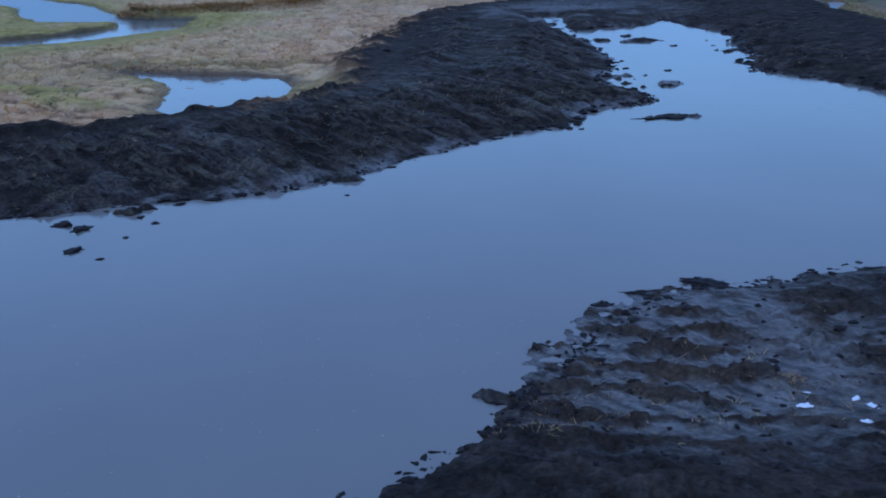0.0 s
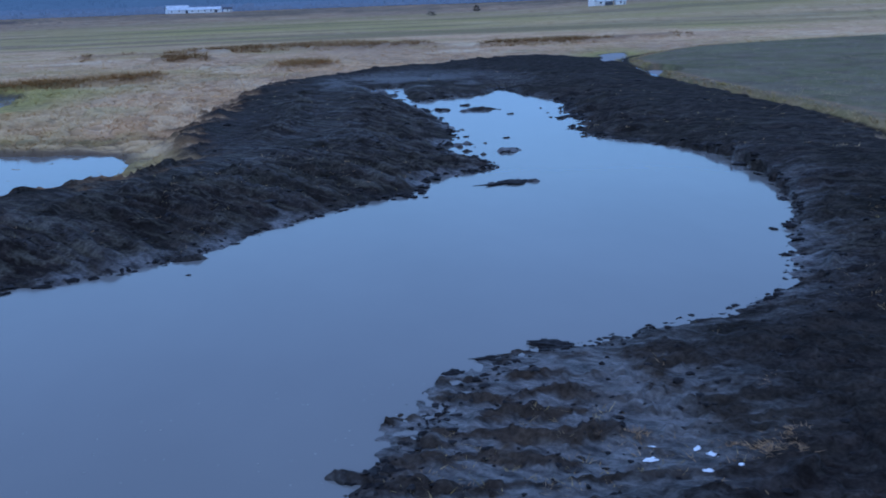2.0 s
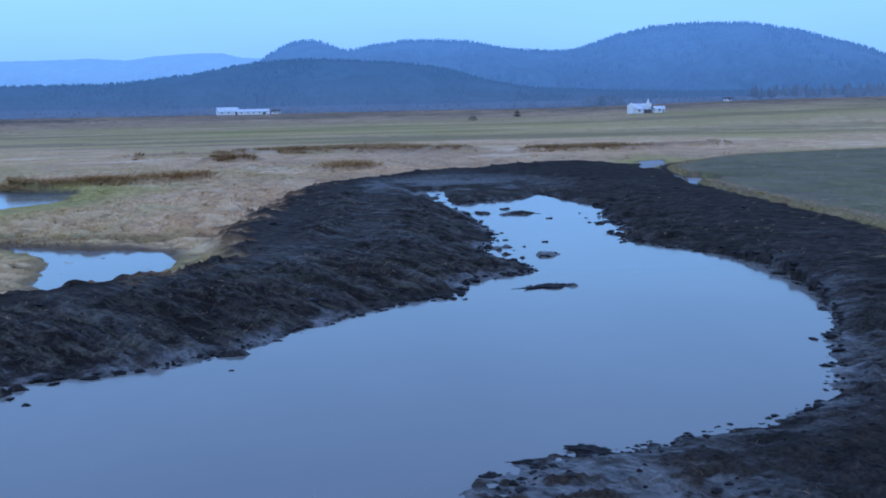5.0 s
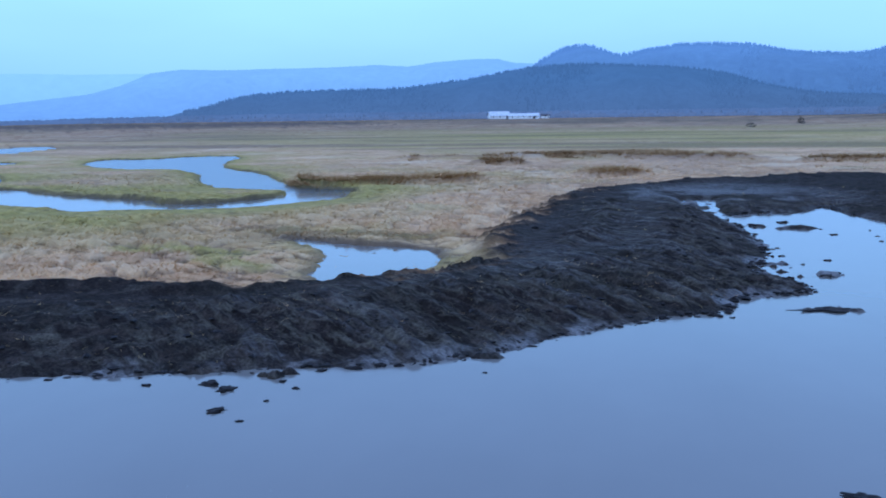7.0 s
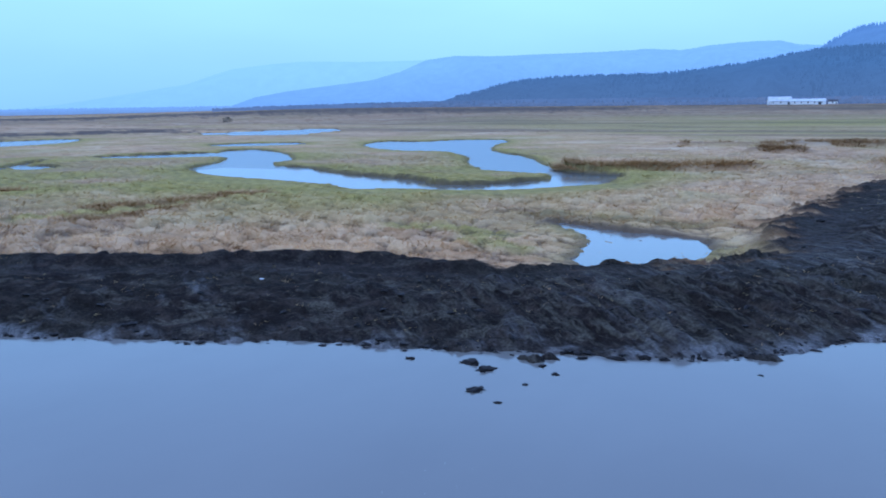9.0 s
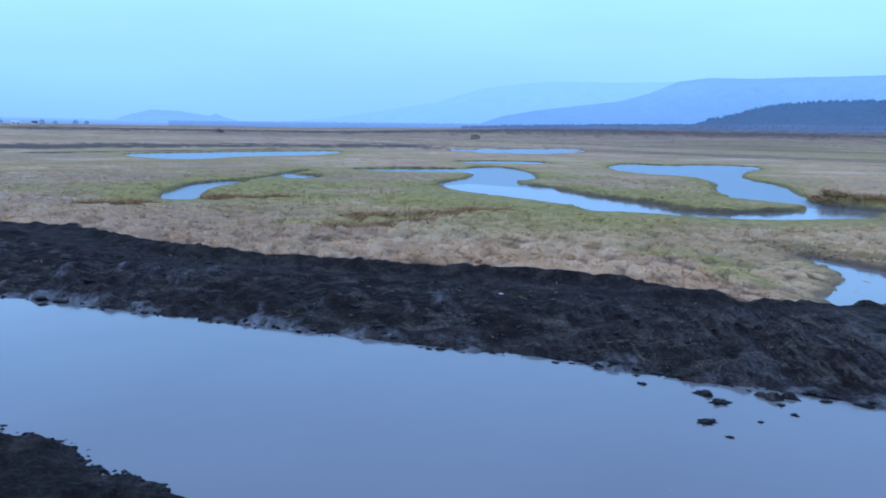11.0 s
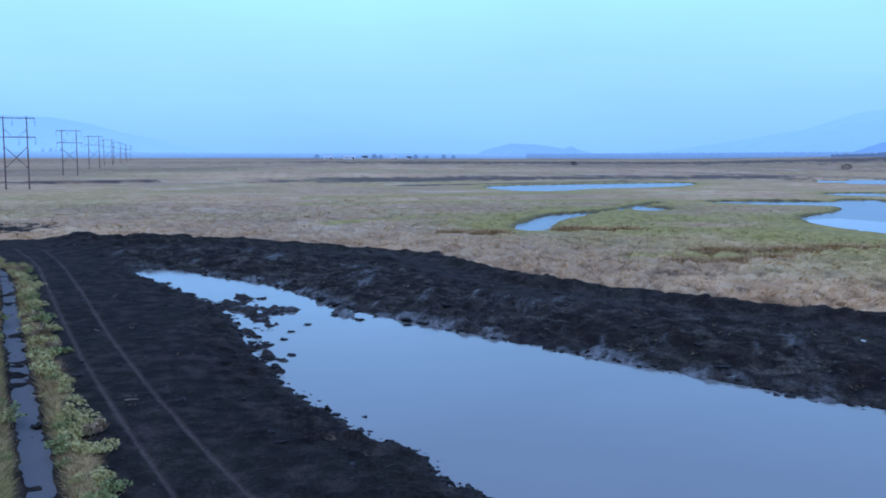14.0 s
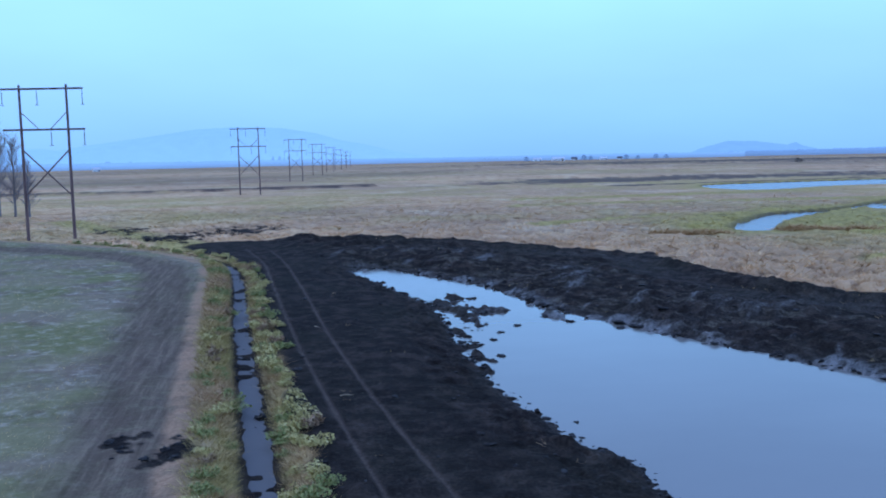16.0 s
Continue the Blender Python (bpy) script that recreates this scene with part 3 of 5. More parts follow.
def ground_material():
    m = Nodes("ground_cover", rough=0.9)
    mud, field, green, road = m.attribute("cover")
    track, wet, straw, dark = m.attribute("detail")
    fine, mid, large = m.noise(0.12, 5), m.noise(0.9, 5), m.noise(7.0, 4)
    mud_c = m.ramp(mid, [(0.25, (0.0075, 0.0058, 0.0052)), (0.5, (0.0200, 0.0155, 0.0132)), (0.8, (0.062, 0.047, 0.037))])
    mud_c = m.mix(m.ramp(m.noise(0.35, 4, (1, 1, 1)), [(0.62, 0.0), (0.74, 0.5)]), mud_c, (0.065, 0.058, 0.046))
    mud_c = m.mix(m.math("MULTIPLY", straw, m.ramp(m.noise(1.1, 6, (0.6, 1.2, 1), 0.7, True, 20), [(0.53, 0.0), (0.62, 0.55)])), mud_c, m.mix(fine, (0.055, 0.050, 0.038), (0.170, 0.146, 0.110)))
    streak = m.noise(0.5, 5, (0.09, 1.6, 1), 0.6, True, -43)
    split = m.t.nodes.new("ShaderNodeSeparateXYZ")
    m.link(split.inputs[0], m.place())
    dragged = m.ramp(m.math("DIVIDE", m.math("ADD", split.outputs[0], 26.0), 14.0), [(0.0, 0.0), (1.0, 1.0)])
    mud_c = m.mix(m.math("MULTIPLY", m.math("MULTIPLY", straw, dragged), m.ramp(streak, [(0.50, 0.0), (0.64, 0.7)])), mud_c, (0.088, 0.078, 0.058))
    mud_c = m.mix(m.math("MULTIPLY", dark, m.ramp(m.noise(0.3, 5), [(0.3, 0.3), (0.6, 0.95)])), mud_c, m.mix(mid, (0.030, 0.023, 0.018), (0.095, 0.066, 0.044)))
    mud_c = m.mix(m.ramp(large, [(0.45, 0.0), (0.66, 0.5)]), mud_c, m.mix(mid, (0.008, 0.008, 0.006), (0.036, 0.032, 0.022)))
    # the wet channel makes mud paler grey, and glossier below
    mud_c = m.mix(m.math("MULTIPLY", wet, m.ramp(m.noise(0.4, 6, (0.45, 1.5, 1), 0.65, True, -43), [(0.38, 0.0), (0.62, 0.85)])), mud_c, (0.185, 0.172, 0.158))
    mud_c = m.mix(m.math("MULTIPLY", track, 0.75), mud_c, (0.095, 0.072, 0.058))
    dry = m.ramp(mid, [(0.25, (0.36, 0.215, 0.108)), (0.5, (0.60, 0.375, 0.200)), (0.75, (0.74, 0.51, 0.295))])
    dry = m.mix(m.ramp(large, [(0.35, 0.0), (0.65, 0.55)]), dry, (0.44, 0.24, 0.10))
    dry = m.mix(m.ramp(track, [(0.0, 0.65), (0.35, 0.0)]), dry, (0.30, 0.150, 0.062))
    dry = m.mix(m.ramp(track, [(0.65, 0.0), (1.0, 0.4)]), dry, (0.64, 0.46, 0.26))
    dry = m.mix(m.ramp(m.noise(130.0, 5, (1.0, 1.0, 1), 0.6), [(0.45, 0.0), (0.62, 0.55)]), dry, m.mix(large, (0.20, 0.125, 0.075), (0.36, 0.25, 0.16)))
    belts = m.noise(26.0, 5, (1, 1, 1), 0.6)
    dry = m.mix(m.ramp(belts, [(0.52, 0.0), (0.60, 0.45)]), dry, m.mix(fine, (0.30, 0.190, 0.105), (0.42, 0.275, 0.16)))
    dry = m.mix(m.ramp(belts, [(0.36, 0.5), (0.44, 0.0)]), dry, m.mix(fine, (0.62, 0.47, 0.29), (0.72, 0.56, 0.36)))
    grass = m.ramp(mid, [(0.25, (0.19, 0.155, 0.042)), (0.55, (0.37, 0.285, 0.084)), (0.8, (0.51, 0.375, 0.150))])
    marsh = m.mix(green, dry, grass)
    # dark also carries the painted shade of pool edges and tussock gaps
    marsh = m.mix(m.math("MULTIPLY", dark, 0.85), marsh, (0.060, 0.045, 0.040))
    stubble = m.ramp(m.noise(0.45, 8, (1, 1, 1), 0.75), [(0.32, (0.080, 0.064, 0.040)), (0.5, (0.165, 0.138, 0.092)), (0.70, (0.34, 0.295, 0.215))])
    stubble = m.mix(m.ramp(m.noise(2.2, 7, (1, 1, 1), 0.7), [(0.44, 0.0), (0.60, 0.8)]), stubble, (0.165, 0.115, 0.085))
    stubble = m.mix(m.ramp(m.noise(5.0, 6, (1, 1, 1), 0.65), [(0.43, 0.0), (0.56, 0.85)]), stubble, m.mix(mid, (0.090, 0.100, 0.034), (0.23, 0.215, 0.090)))
    stubble = m.mix(m.ramp(m.noise(0.9, 6, (1, 1, 1), 0.7), [(0.53, 0.0), (0.70, 0.6)]), stubble, (0.48, 0.42, 0.33))
    stubble = m.mix(m.ramp(m.noise(12.0, 6, (1, 1, 1), 0.65), [(0.45, 0.0), (0.55, 0.4)]), stubble, m.mix(m.noise(1.5, 6, (1, 1, 1), 0.7), (0.165, 0.125, 0.075), (0.34, 0.285, 0.175)))
    along = m.noise(0.5, 6, (0.10, 1.5, 1), 0.65, True, -3)
    earth = m.ramp(along, [(0.34, (0.072, 0.050, 0.036)), (0.52, (0.120, 0.086, 0.062)), (0.72, (0.22, 0.160, 0.108))])
    earth = m.mix(m.ramp(m.noise(0.5, 6, (1, 1, 1), 0.7), [(0.50, 0.0), (0.66, 0.6)]), earth, (0.175, 0.145, 0.092))
    stubble = m.mix(m.math("MULTIPLY", road, 0.92), stubble, earth)
    stubble = m.mix(m.math("MULTIPLY", straw, m.ramp(mid, [(0.3, 0.35), (0.6, 0.9)])), stubble, m.mix(fine, (0.27, 0.145, 0.080), (0.42, 0.27, 0.165)))
    stubble = m.mix(m.math("MULTIPLY", dark, m.ramp(mid, [(0.3, 0.35), (0.65, 0.8)])), stubble, m.ramp(m.noise(3.5, 7, (1, 1, 1), 0.75), [(0.34, (0.050, 0.036, 0.022)), (0.50, (0.105, 0.086, 0.046)), (0.66, (0.200, 0.160, 0.092))]))
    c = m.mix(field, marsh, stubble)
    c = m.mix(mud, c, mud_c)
    c = m.mix(m.math("ADD", 0.25, m.math("MULTIPLY", mud, 0.45)), c, m.ramp(fine, [(0.25, 0.25), (0.75, 1.75)]), "MULTIPLY")
    m.put("Base Color", c)
    gloss = m.math("MULTIPLY", mud, m.ramp(m.math("ADD", m.math("MULTIPLY", wet, 0.5), m.math("MULTIPLY", m.noise(0.25, 5), 0.75)), [(0.46, 0.0), (0.80, 0.42)]))
    m.put("Specular IOR Level", m.math("ADD", m.math("SUBTRACT", 0.11, m.math("MULTIPLY", m.math("MAXIMUM", field, mud), 0.07)), m.math("MULTIPLY", gloss, 0.8)))
    m.put("Roughness", m.math("SUBTRACT", 0.93, gloss))
    m.bump(m.math("MULTIPLY", m.math("ADD", m.math("MULTIPLY", fine, 1.0), m.math("MULTIPLY", mid, 1.6)), m.math("ADD", 0.3, m.math("MULTIPLY", mud, 0.7))), 0.08, 1.0)
    return m.mat


def water_material(name, base, rough, ripple, gloss=0.5):
    m = Nodes(name, base, rough)
    m.put("IOR", 1.333)
    m.put("Specular IOR Level", gloss)
    m.put("Base Color", m.mix(m.ramp(m.noise(6.0, 3, (1, 0.6, 1)), [(0.3, 0.0), (0.7, 1.0)]), base, tuple(v * 1.12 for v in base)))
    m.bump(m.math("ADD", m.noise(0.5, 3), m.math("MULTIPLY", m.noise(2.5, 2), 2.0)), ripple, 0.35)
    return m.mat


def backdrop_material(name, leaf, haze, glow, foot=None, top=60.0, mottle=0.0, grain=14.0):
    """Far wooded slopes: forest, with the evening mist before it painted in as emission."""
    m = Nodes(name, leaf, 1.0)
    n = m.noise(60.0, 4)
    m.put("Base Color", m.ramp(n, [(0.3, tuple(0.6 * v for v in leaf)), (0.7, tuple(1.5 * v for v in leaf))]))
    tone = (*haze, 1)
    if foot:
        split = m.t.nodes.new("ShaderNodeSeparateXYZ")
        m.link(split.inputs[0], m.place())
        tone = m.mix(m.ramp(m.math("DIVIDE", split.outputs[2], top), [(0.0, 0.0), (1.0, 1.0)]), foot, haze)
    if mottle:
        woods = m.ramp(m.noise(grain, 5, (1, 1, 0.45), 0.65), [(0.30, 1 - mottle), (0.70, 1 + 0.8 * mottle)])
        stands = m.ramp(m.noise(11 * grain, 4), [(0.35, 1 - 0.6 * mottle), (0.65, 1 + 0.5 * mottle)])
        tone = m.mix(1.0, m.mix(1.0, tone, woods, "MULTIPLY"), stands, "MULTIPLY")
    # haze as glow; the slopes give off no light of their own
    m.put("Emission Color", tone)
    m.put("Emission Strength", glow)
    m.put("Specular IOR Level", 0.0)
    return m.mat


GROUND = ground_material()
MURKY = water_material("muddy_water", (0.166, 0.159, 0.142), 0.10, 0.004)
DULL_WATER = water_material("ditch_water", (0.115, 0.108, 0.104), 0.7, 0.05, 0.18)
SILT = water_material("pale_silt", (0.20, 0.19, 0.18), 0.6, 0.01)
CLEAR = water_material("pool_water", (0.055, 0.06, 0.06), 0.2, 0.012)


# ---------------------------------------------------------------- mesh helpers


def mesh_from(name, verts, faces, material, smooth=False):
    me = bpy.data.meshes.new(name)
    verts, faces = np.asarray(verts, np.float32), np.asarray(faces, np.int32)
    n, k = faces.shape
    me.vertices.add(len(verts))
    me.vertices.foreach_set("co", verts.ravel())
    me.loops.add(n * k)
    me.loops.foreach_set("vertex_index", faces.ravel())
    me.polygons.add(n)
    me.polygons.foreach_set("loop_start", np.arange(0, n * k, k, dtype=np.int32))
    me.polygons.foreach_set("loop_total", np.full(n, k, np.int32))
    me.polygons.foreach_set("use_smooth", np.full(n, smooth))
    me.update(calc_edges=True)
    me.materials.append(material)
    return me


def paint(me, name, channels):
    a = me.attributes.new(name, "FLOAT_COLOR", "POINT")
    a.data.foreach_set("color", np.stack(channels, 1).astype(np.float32).ravel())


# ---------------------------------------------------------------- ground: one sheet to the horizon
SEEN_FROM, SEEN_TO = radians(-44), radians(110)
fine_a = np.linspace(SEEN_FROM, SEEN_TO, 1120)
rest_a = np.linspace(SEEN_TO, SEEN_FROM + 2 * math.pi, 90)[1:-1]
angles = np.concatenate([fine_a, rest_a])
radii = np.concatenate([np.linspace(0.001, 9, 20)[:-1], 9 * np.exp(np.linspace(0, math.log(110 / 9), 500))[:-1], 110 * np.exp(np.linspace(0, math.log(310 / 110), 120))[:-1], 310 * np.exp(np.linspace(0, math.log(4700 / 310), 64))])
gr, ga = np.meshgrid(radii, angles, indexing="ij")
gx, gy = (-gr * np.sin(ga)).ravel(), (gr * np.cos(ga)).ravel()
gz, cover = terrain(gx, gy)
nr, na = len(radii), len(angles)
idx = np.arange(nr * na).reshape(nr, na)
nxt = np.roll(idx, -1, 1)
quads = np.stack([idx[:-1], idx[1:], nxt[1:], nxt[:-1]], -1).reshape(-1, 4)
ground_mesh = mesh_from("ground", np.stack([gx, gy, gz], 1), quads, GROUND, True)
paint(ground_mesh, "cover", [cover["mud"], cover["field"], cover["green"], cover["road"]])
paint(ground_mesh, "detail", [cover["track"], cover["wet"], cover["straw"], cover["dark"]])
tagged(new("ground", ground_mesh), "flat wetland with dug black mud, straw marsh and stubble field", "ground", kind="structure")


def sheet(name, x0, y0, x1, y1, z, material, label):
    me = mesh_from(name, [(x0, y0, z), (x1, y0, z), (x1, y1, z), (x0, y1, z)], [(0, 1, 2, 3)], material)
    return tagged(new(name, me), label, "water", kind="structure")


def filled(name, ring, z, material, label):
    bm = bmesh.new()
    bm.faces.new([bm.verts.new((x, y, z)) for x, y in ring])
    bmesh.ops.triangulate(bm, faces=bm.faces[:])
    bmesh.ops.recalc_face_normals(bm, faces=bm.faces[:])
    me = bpy.data.meshes.new(name)
    bm.to_mesh(me)
    bm.free()
    if me.polygons[0].normal.z < 0:
        me.flip_normals()
    me.materials.append(material)
    return tagged(new(name, me), label, "water", kind="structure")


sheet("channel_water", -90, 8, 36, 110, 0.0, MURKY, "still grey-blue muddy water filling the dug channel")
sheet("pool_water", -260, 46.2, -5.5, 340, -0.004, CLEAR, "calm marsh pools mirroring the pale evening sky")
sheet("gap_water", 40, 94, 64, 152, 0.004, SILT, "small puddle beyond the end of the mud")

# ---------------------------------------------------------------- far hills


def ridge(name, distance, depth, profile, material, label, bumps=0.02, seed=0):
    """A far hill by the angles, from the place, at which its skyline runs."""
    az = np.array([p[0] for p in profile][::-1], float)
    el = np.array([p[1] for p in profile][::-1], float)
    cols, rows = 900, 18
    a = np.linspace(az[0], az[-1], cols)
    e = np.interp(a, az, el)
    e = np.convolve(np.pad(e, 4, mode="edge"), np.ones(9) / 9, "valid")
    top = np.maximum((distance + depth) * np.tan(np.radians(e)) + 9, -3)
    verts = []
    for k in range(rows):
        f = k / (rows - 1)
        folds = fbm(a * 0.35, np.full(a.shape, f * 1.6), 1.0, 4, seed)
        d = distance + depth * f + depth * 0.35 * folds * math.sin(f * math.pi)
        rise = math.sin(f * math.pi / 2) ** 0.8
        spikes = vnoise(a * 14.0, np.full(a.shape, k * 3.0), seed + 5) + 0.7 * vnoise(a * 31.0, np.full(a.shape, k * 5.0), seed + 6)
        h = top * rise * (1 + 0.14 * folds * math.sin(f * math.pi)) + top.max() * bumps * spikes * rise
        verts.append(np.stack([-d * np.sin(np.radians(a)), d * np.cos(np.radians(a)), h - (1 - f) * 2], 1))
    verts = np.concatenate(verts)
    i = np.arange(rows * cols).reshape(rows, cols)
    faces = np.stack([i[:-1, :-1], i[:-1, 1:], i[1:, 1:], i[1:, :-1]], -1).reshape(-1, 4)
    me = mesh_from(name, verts, faces, material, True)
    return tagged(new(name, me), label, "hill", kind="structure")


# leaf colour, then the haze colour each slope glows with
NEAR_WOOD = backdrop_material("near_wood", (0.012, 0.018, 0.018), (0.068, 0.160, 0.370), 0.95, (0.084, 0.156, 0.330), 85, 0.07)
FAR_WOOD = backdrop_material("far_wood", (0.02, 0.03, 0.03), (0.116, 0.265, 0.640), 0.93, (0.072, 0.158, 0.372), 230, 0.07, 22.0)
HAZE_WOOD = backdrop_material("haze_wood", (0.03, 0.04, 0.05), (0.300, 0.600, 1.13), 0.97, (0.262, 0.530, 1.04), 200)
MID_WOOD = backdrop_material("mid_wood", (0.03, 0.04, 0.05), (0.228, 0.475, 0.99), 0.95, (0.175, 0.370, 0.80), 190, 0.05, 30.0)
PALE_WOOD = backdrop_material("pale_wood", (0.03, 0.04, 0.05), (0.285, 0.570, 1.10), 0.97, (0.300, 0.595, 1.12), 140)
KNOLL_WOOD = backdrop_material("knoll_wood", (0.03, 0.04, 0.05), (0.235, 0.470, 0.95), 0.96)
HAZE_BAND = backdrop_material("haze_band", (0.03, 0.04, 0.05), (0.190, 0.365, 0.76), 0.95, (0.150, 0.262, 0.520), 11.0, 0.06, 60.0)
WEST_HAZE_BAND = backdrop_material("west_haze_band", (0.03, 0.04, 0.05), (0.255, 0.495, 0.97), 0.95, (0.185, 0.315, 0.600), 9.0, 0.05, 60.0)
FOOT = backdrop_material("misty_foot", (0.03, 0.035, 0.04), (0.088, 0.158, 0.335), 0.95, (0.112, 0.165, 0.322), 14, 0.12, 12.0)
NEAR_SKYLINE = [(26.7, 0.1), (25, 0.6), (23.3, 0.95), (22.2, 1.32), (20.6, 1.58), (18.5, 1.75), (15.5, 1.8), (12.7, 1.84), (11, 1.95), (9.3, 2.15), (7.6, 2.35), (5.9, 2.64),
                (4.2, 2.96), (2.5, 3.12), (0.4, 3.2), (-1.4, 3.13), (-3.3, 3.0), (-5, 2.9), (-6.7, 2.72), (-8.4, 2.42), (-9.8, 1.98), (-11.2, 1.58), (-13.6, 1.2), (-18, 0.95), (-24, 0.75), (-34, 0.6), (-46, 0.5)]
WOODED_SKYLINE = [(4.2, 2.2), (3.2, 3.15), (2.5, 3.62), (1.4, 4.1), (0.4, 4.22), (-0.4, 4.12), (-1.4, 3.72), (-1.9, 3.6), (-2.8, 3.7), (-3.5, 3.86), (-4.9, 4.0), (-5.4, 4.14), (-6.1, 4.1), (-7.7, 4.1), (-9.8, 3.95), (-11.2, 3.62),
                  (-12.5, 3.42), (-14.9, 3.28), (-15.9, 3.3), (-17.2, 3.66), (-18.4, 4.06), (-20, 4.36), (-20.6, 4.52), (-23, 4.62), (-26.3, 4.5), (-29, 3.96), (-31.5, 3.18), (-32.7, 2.86), (-33.9, 2.28), (-36.3, 1.78), (-40, 1.3), (-46, 0.9)]
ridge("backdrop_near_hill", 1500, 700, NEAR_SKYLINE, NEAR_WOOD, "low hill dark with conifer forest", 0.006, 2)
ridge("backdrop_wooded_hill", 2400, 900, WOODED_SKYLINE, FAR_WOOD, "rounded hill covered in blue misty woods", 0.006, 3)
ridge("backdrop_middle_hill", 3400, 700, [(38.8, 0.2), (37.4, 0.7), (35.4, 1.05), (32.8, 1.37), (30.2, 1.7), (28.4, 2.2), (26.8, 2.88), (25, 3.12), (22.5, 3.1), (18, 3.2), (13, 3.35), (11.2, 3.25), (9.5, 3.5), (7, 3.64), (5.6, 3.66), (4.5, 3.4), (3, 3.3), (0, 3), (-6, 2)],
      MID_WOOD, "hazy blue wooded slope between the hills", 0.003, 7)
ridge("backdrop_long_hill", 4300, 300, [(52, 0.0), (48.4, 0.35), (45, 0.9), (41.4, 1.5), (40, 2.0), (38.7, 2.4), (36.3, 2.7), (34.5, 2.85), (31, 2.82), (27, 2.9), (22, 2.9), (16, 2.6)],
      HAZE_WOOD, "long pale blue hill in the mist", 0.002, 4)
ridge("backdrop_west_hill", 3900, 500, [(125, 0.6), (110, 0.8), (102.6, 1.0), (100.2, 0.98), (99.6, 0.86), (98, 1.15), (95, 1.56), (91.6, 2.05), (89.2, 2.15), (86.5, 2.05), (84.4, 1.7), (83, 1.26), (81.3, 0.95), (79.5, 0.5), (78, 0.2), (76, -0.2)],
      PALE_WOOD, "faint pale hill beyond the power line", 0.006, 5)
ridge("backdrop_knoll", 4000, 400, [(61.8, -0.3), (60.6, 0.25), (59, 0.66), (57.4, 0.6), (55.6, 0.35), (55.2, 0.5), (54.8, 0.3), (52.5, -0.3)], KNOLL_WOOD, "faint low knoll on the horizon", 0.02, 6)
# low rises added so their glow stands in for haze over the plain
ridge("backdrop_misty_plain", 1750, 600, [(60, 0.0), (52, 0.05), (40, 0.14), (30, 0.25), (22, 0.3)], HAZE_BAND, "low blue rise standing in for haze over far lowland", 0.1, 9)
ridge("backdrop_west_plain", 1640, 600, [(118, 0.05), (104, 0.12), (88, 0.08), (76, 0.02), (66, 0.04), (58, 0.0)], WEST_HAZE_BAND, "low pale rise standing in for mist under the western hill", 0.1, 10)
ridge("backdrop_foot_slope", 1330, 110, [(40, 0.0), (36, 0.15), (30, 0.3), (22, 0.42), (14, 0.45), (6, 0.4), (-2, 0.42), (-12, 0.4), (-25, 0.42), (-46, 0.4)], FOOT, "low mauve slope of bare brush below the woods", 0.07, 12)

# ---------------------------------------------------------------- grass, reeds and weeds


def blade_mesh(name, material, x, y, z, tall, wide, spread, count, lean, rng, tints):
    """Tufts of thin leaning blades, one triangle each."""
    n = len(x)
    a = rng.uniform(0, 2 * math.pi, (n, count))
    rad = spread[:, None] * np.sqrt(rng.uniform(0, 1, (n, count)))
    bx, by = x[:, None] + rad * np.cos(a), y[:, None] + rad * np.sin(a)
    bz = np.repeat(z[:, None], count, 1) - 0.06
    h = tall[:, None] * rng.uniform(0.55, 1.1, (n, count))
    out_x = np.cos(a) * rng.uniform(0.3, 1.1, (n, count)) + lean[:, :1]
    out_y = np.sin(a) * rng.uniform(0.3, 1.1, (n, count)) + lean[:, 1:]
    tx, ty, tz = bx + out_x * h, by + out_y * h, bz + h * rng.uniform(0.25, 0.75, (n, count))
    turn = rng.uniform(0, math.pi, (n, count))
    wx, wy = np.cos(turn) * wide[:, None], np.sin(turn) * wide[:, None]
    p = np.stack([np.stack([bx - wx, by - wy, bz], -1), np.stack([bx + wx, by + wy, bz], -1), np.stack([tx, ty, tz], -1)], 2).reshape(-1, 3)
    f = np.arange(n * count * 3).reshape(-1, 3)
    me = mesh_from(name, p, f, material)
    rows = [np.repeat(t, count * 3) for t in tints]
    paint(me, "tint", rows[:4])
    paint(me, "shade", [rows[4] if len(rows) > 4 else 0 * rows[0]] * 3 + [1 + 0 * rows[0]])
    return me


def straw_material():
    m = Nodes("marsh_grass", rough=0.85)
    green, brown, pale, _ = m.attribute("tint")
    dry = m.ramp(m.island(), [(0.0, (0.54, 0.305, 0.135)), (0.5, (0.70, 0.425, 0.205)), (1.0, (0.82, 0.56, 0.31))])
    dry = m.mix(brown, dry, (0.30, 0.155, 0.065))
    dry = m.mix(pale, dry, (0.74, 0.53, 0.31))
    fresh = m.ramp(m.island(), [(0.0, (0.23, 0.180, 0.048)), (0.5, (0.49, 0.365, 0.108)), (1.0, (0.68, 0.50, 0.21))])
    m.put("Base Color", m.mix(m.math("MULTIPLY", m.attribute("shade")[0], 0.85), m.mix(green, dry, fresh), (0.050, 0.034, 0.026)))
    m.put("Specular IOR Level", 0.15)
    return m.mat


STRAW = straw_material()
rng = np.random.default_rng(5)
N = 150000
cr = 34 * np.exp(rng.uniform(0, math.log(250 / 34), N))
ca = rng.uniform(radians(-36), radians(107), N)
cx, cy = -cr * np.sin(ca), cr * np.cos(ca)
cz, c = terrain(cx, cy)
keep = (c["mud"] < 0.25) & (c["pool"] > 0.15) & (c["by_bank"] < 0.5) & (c["s"] < -2.2) & (cz > 0.08)
cx, cy, cz, cr = cx[keep], cy[keep], cz[keep], cr[keep]
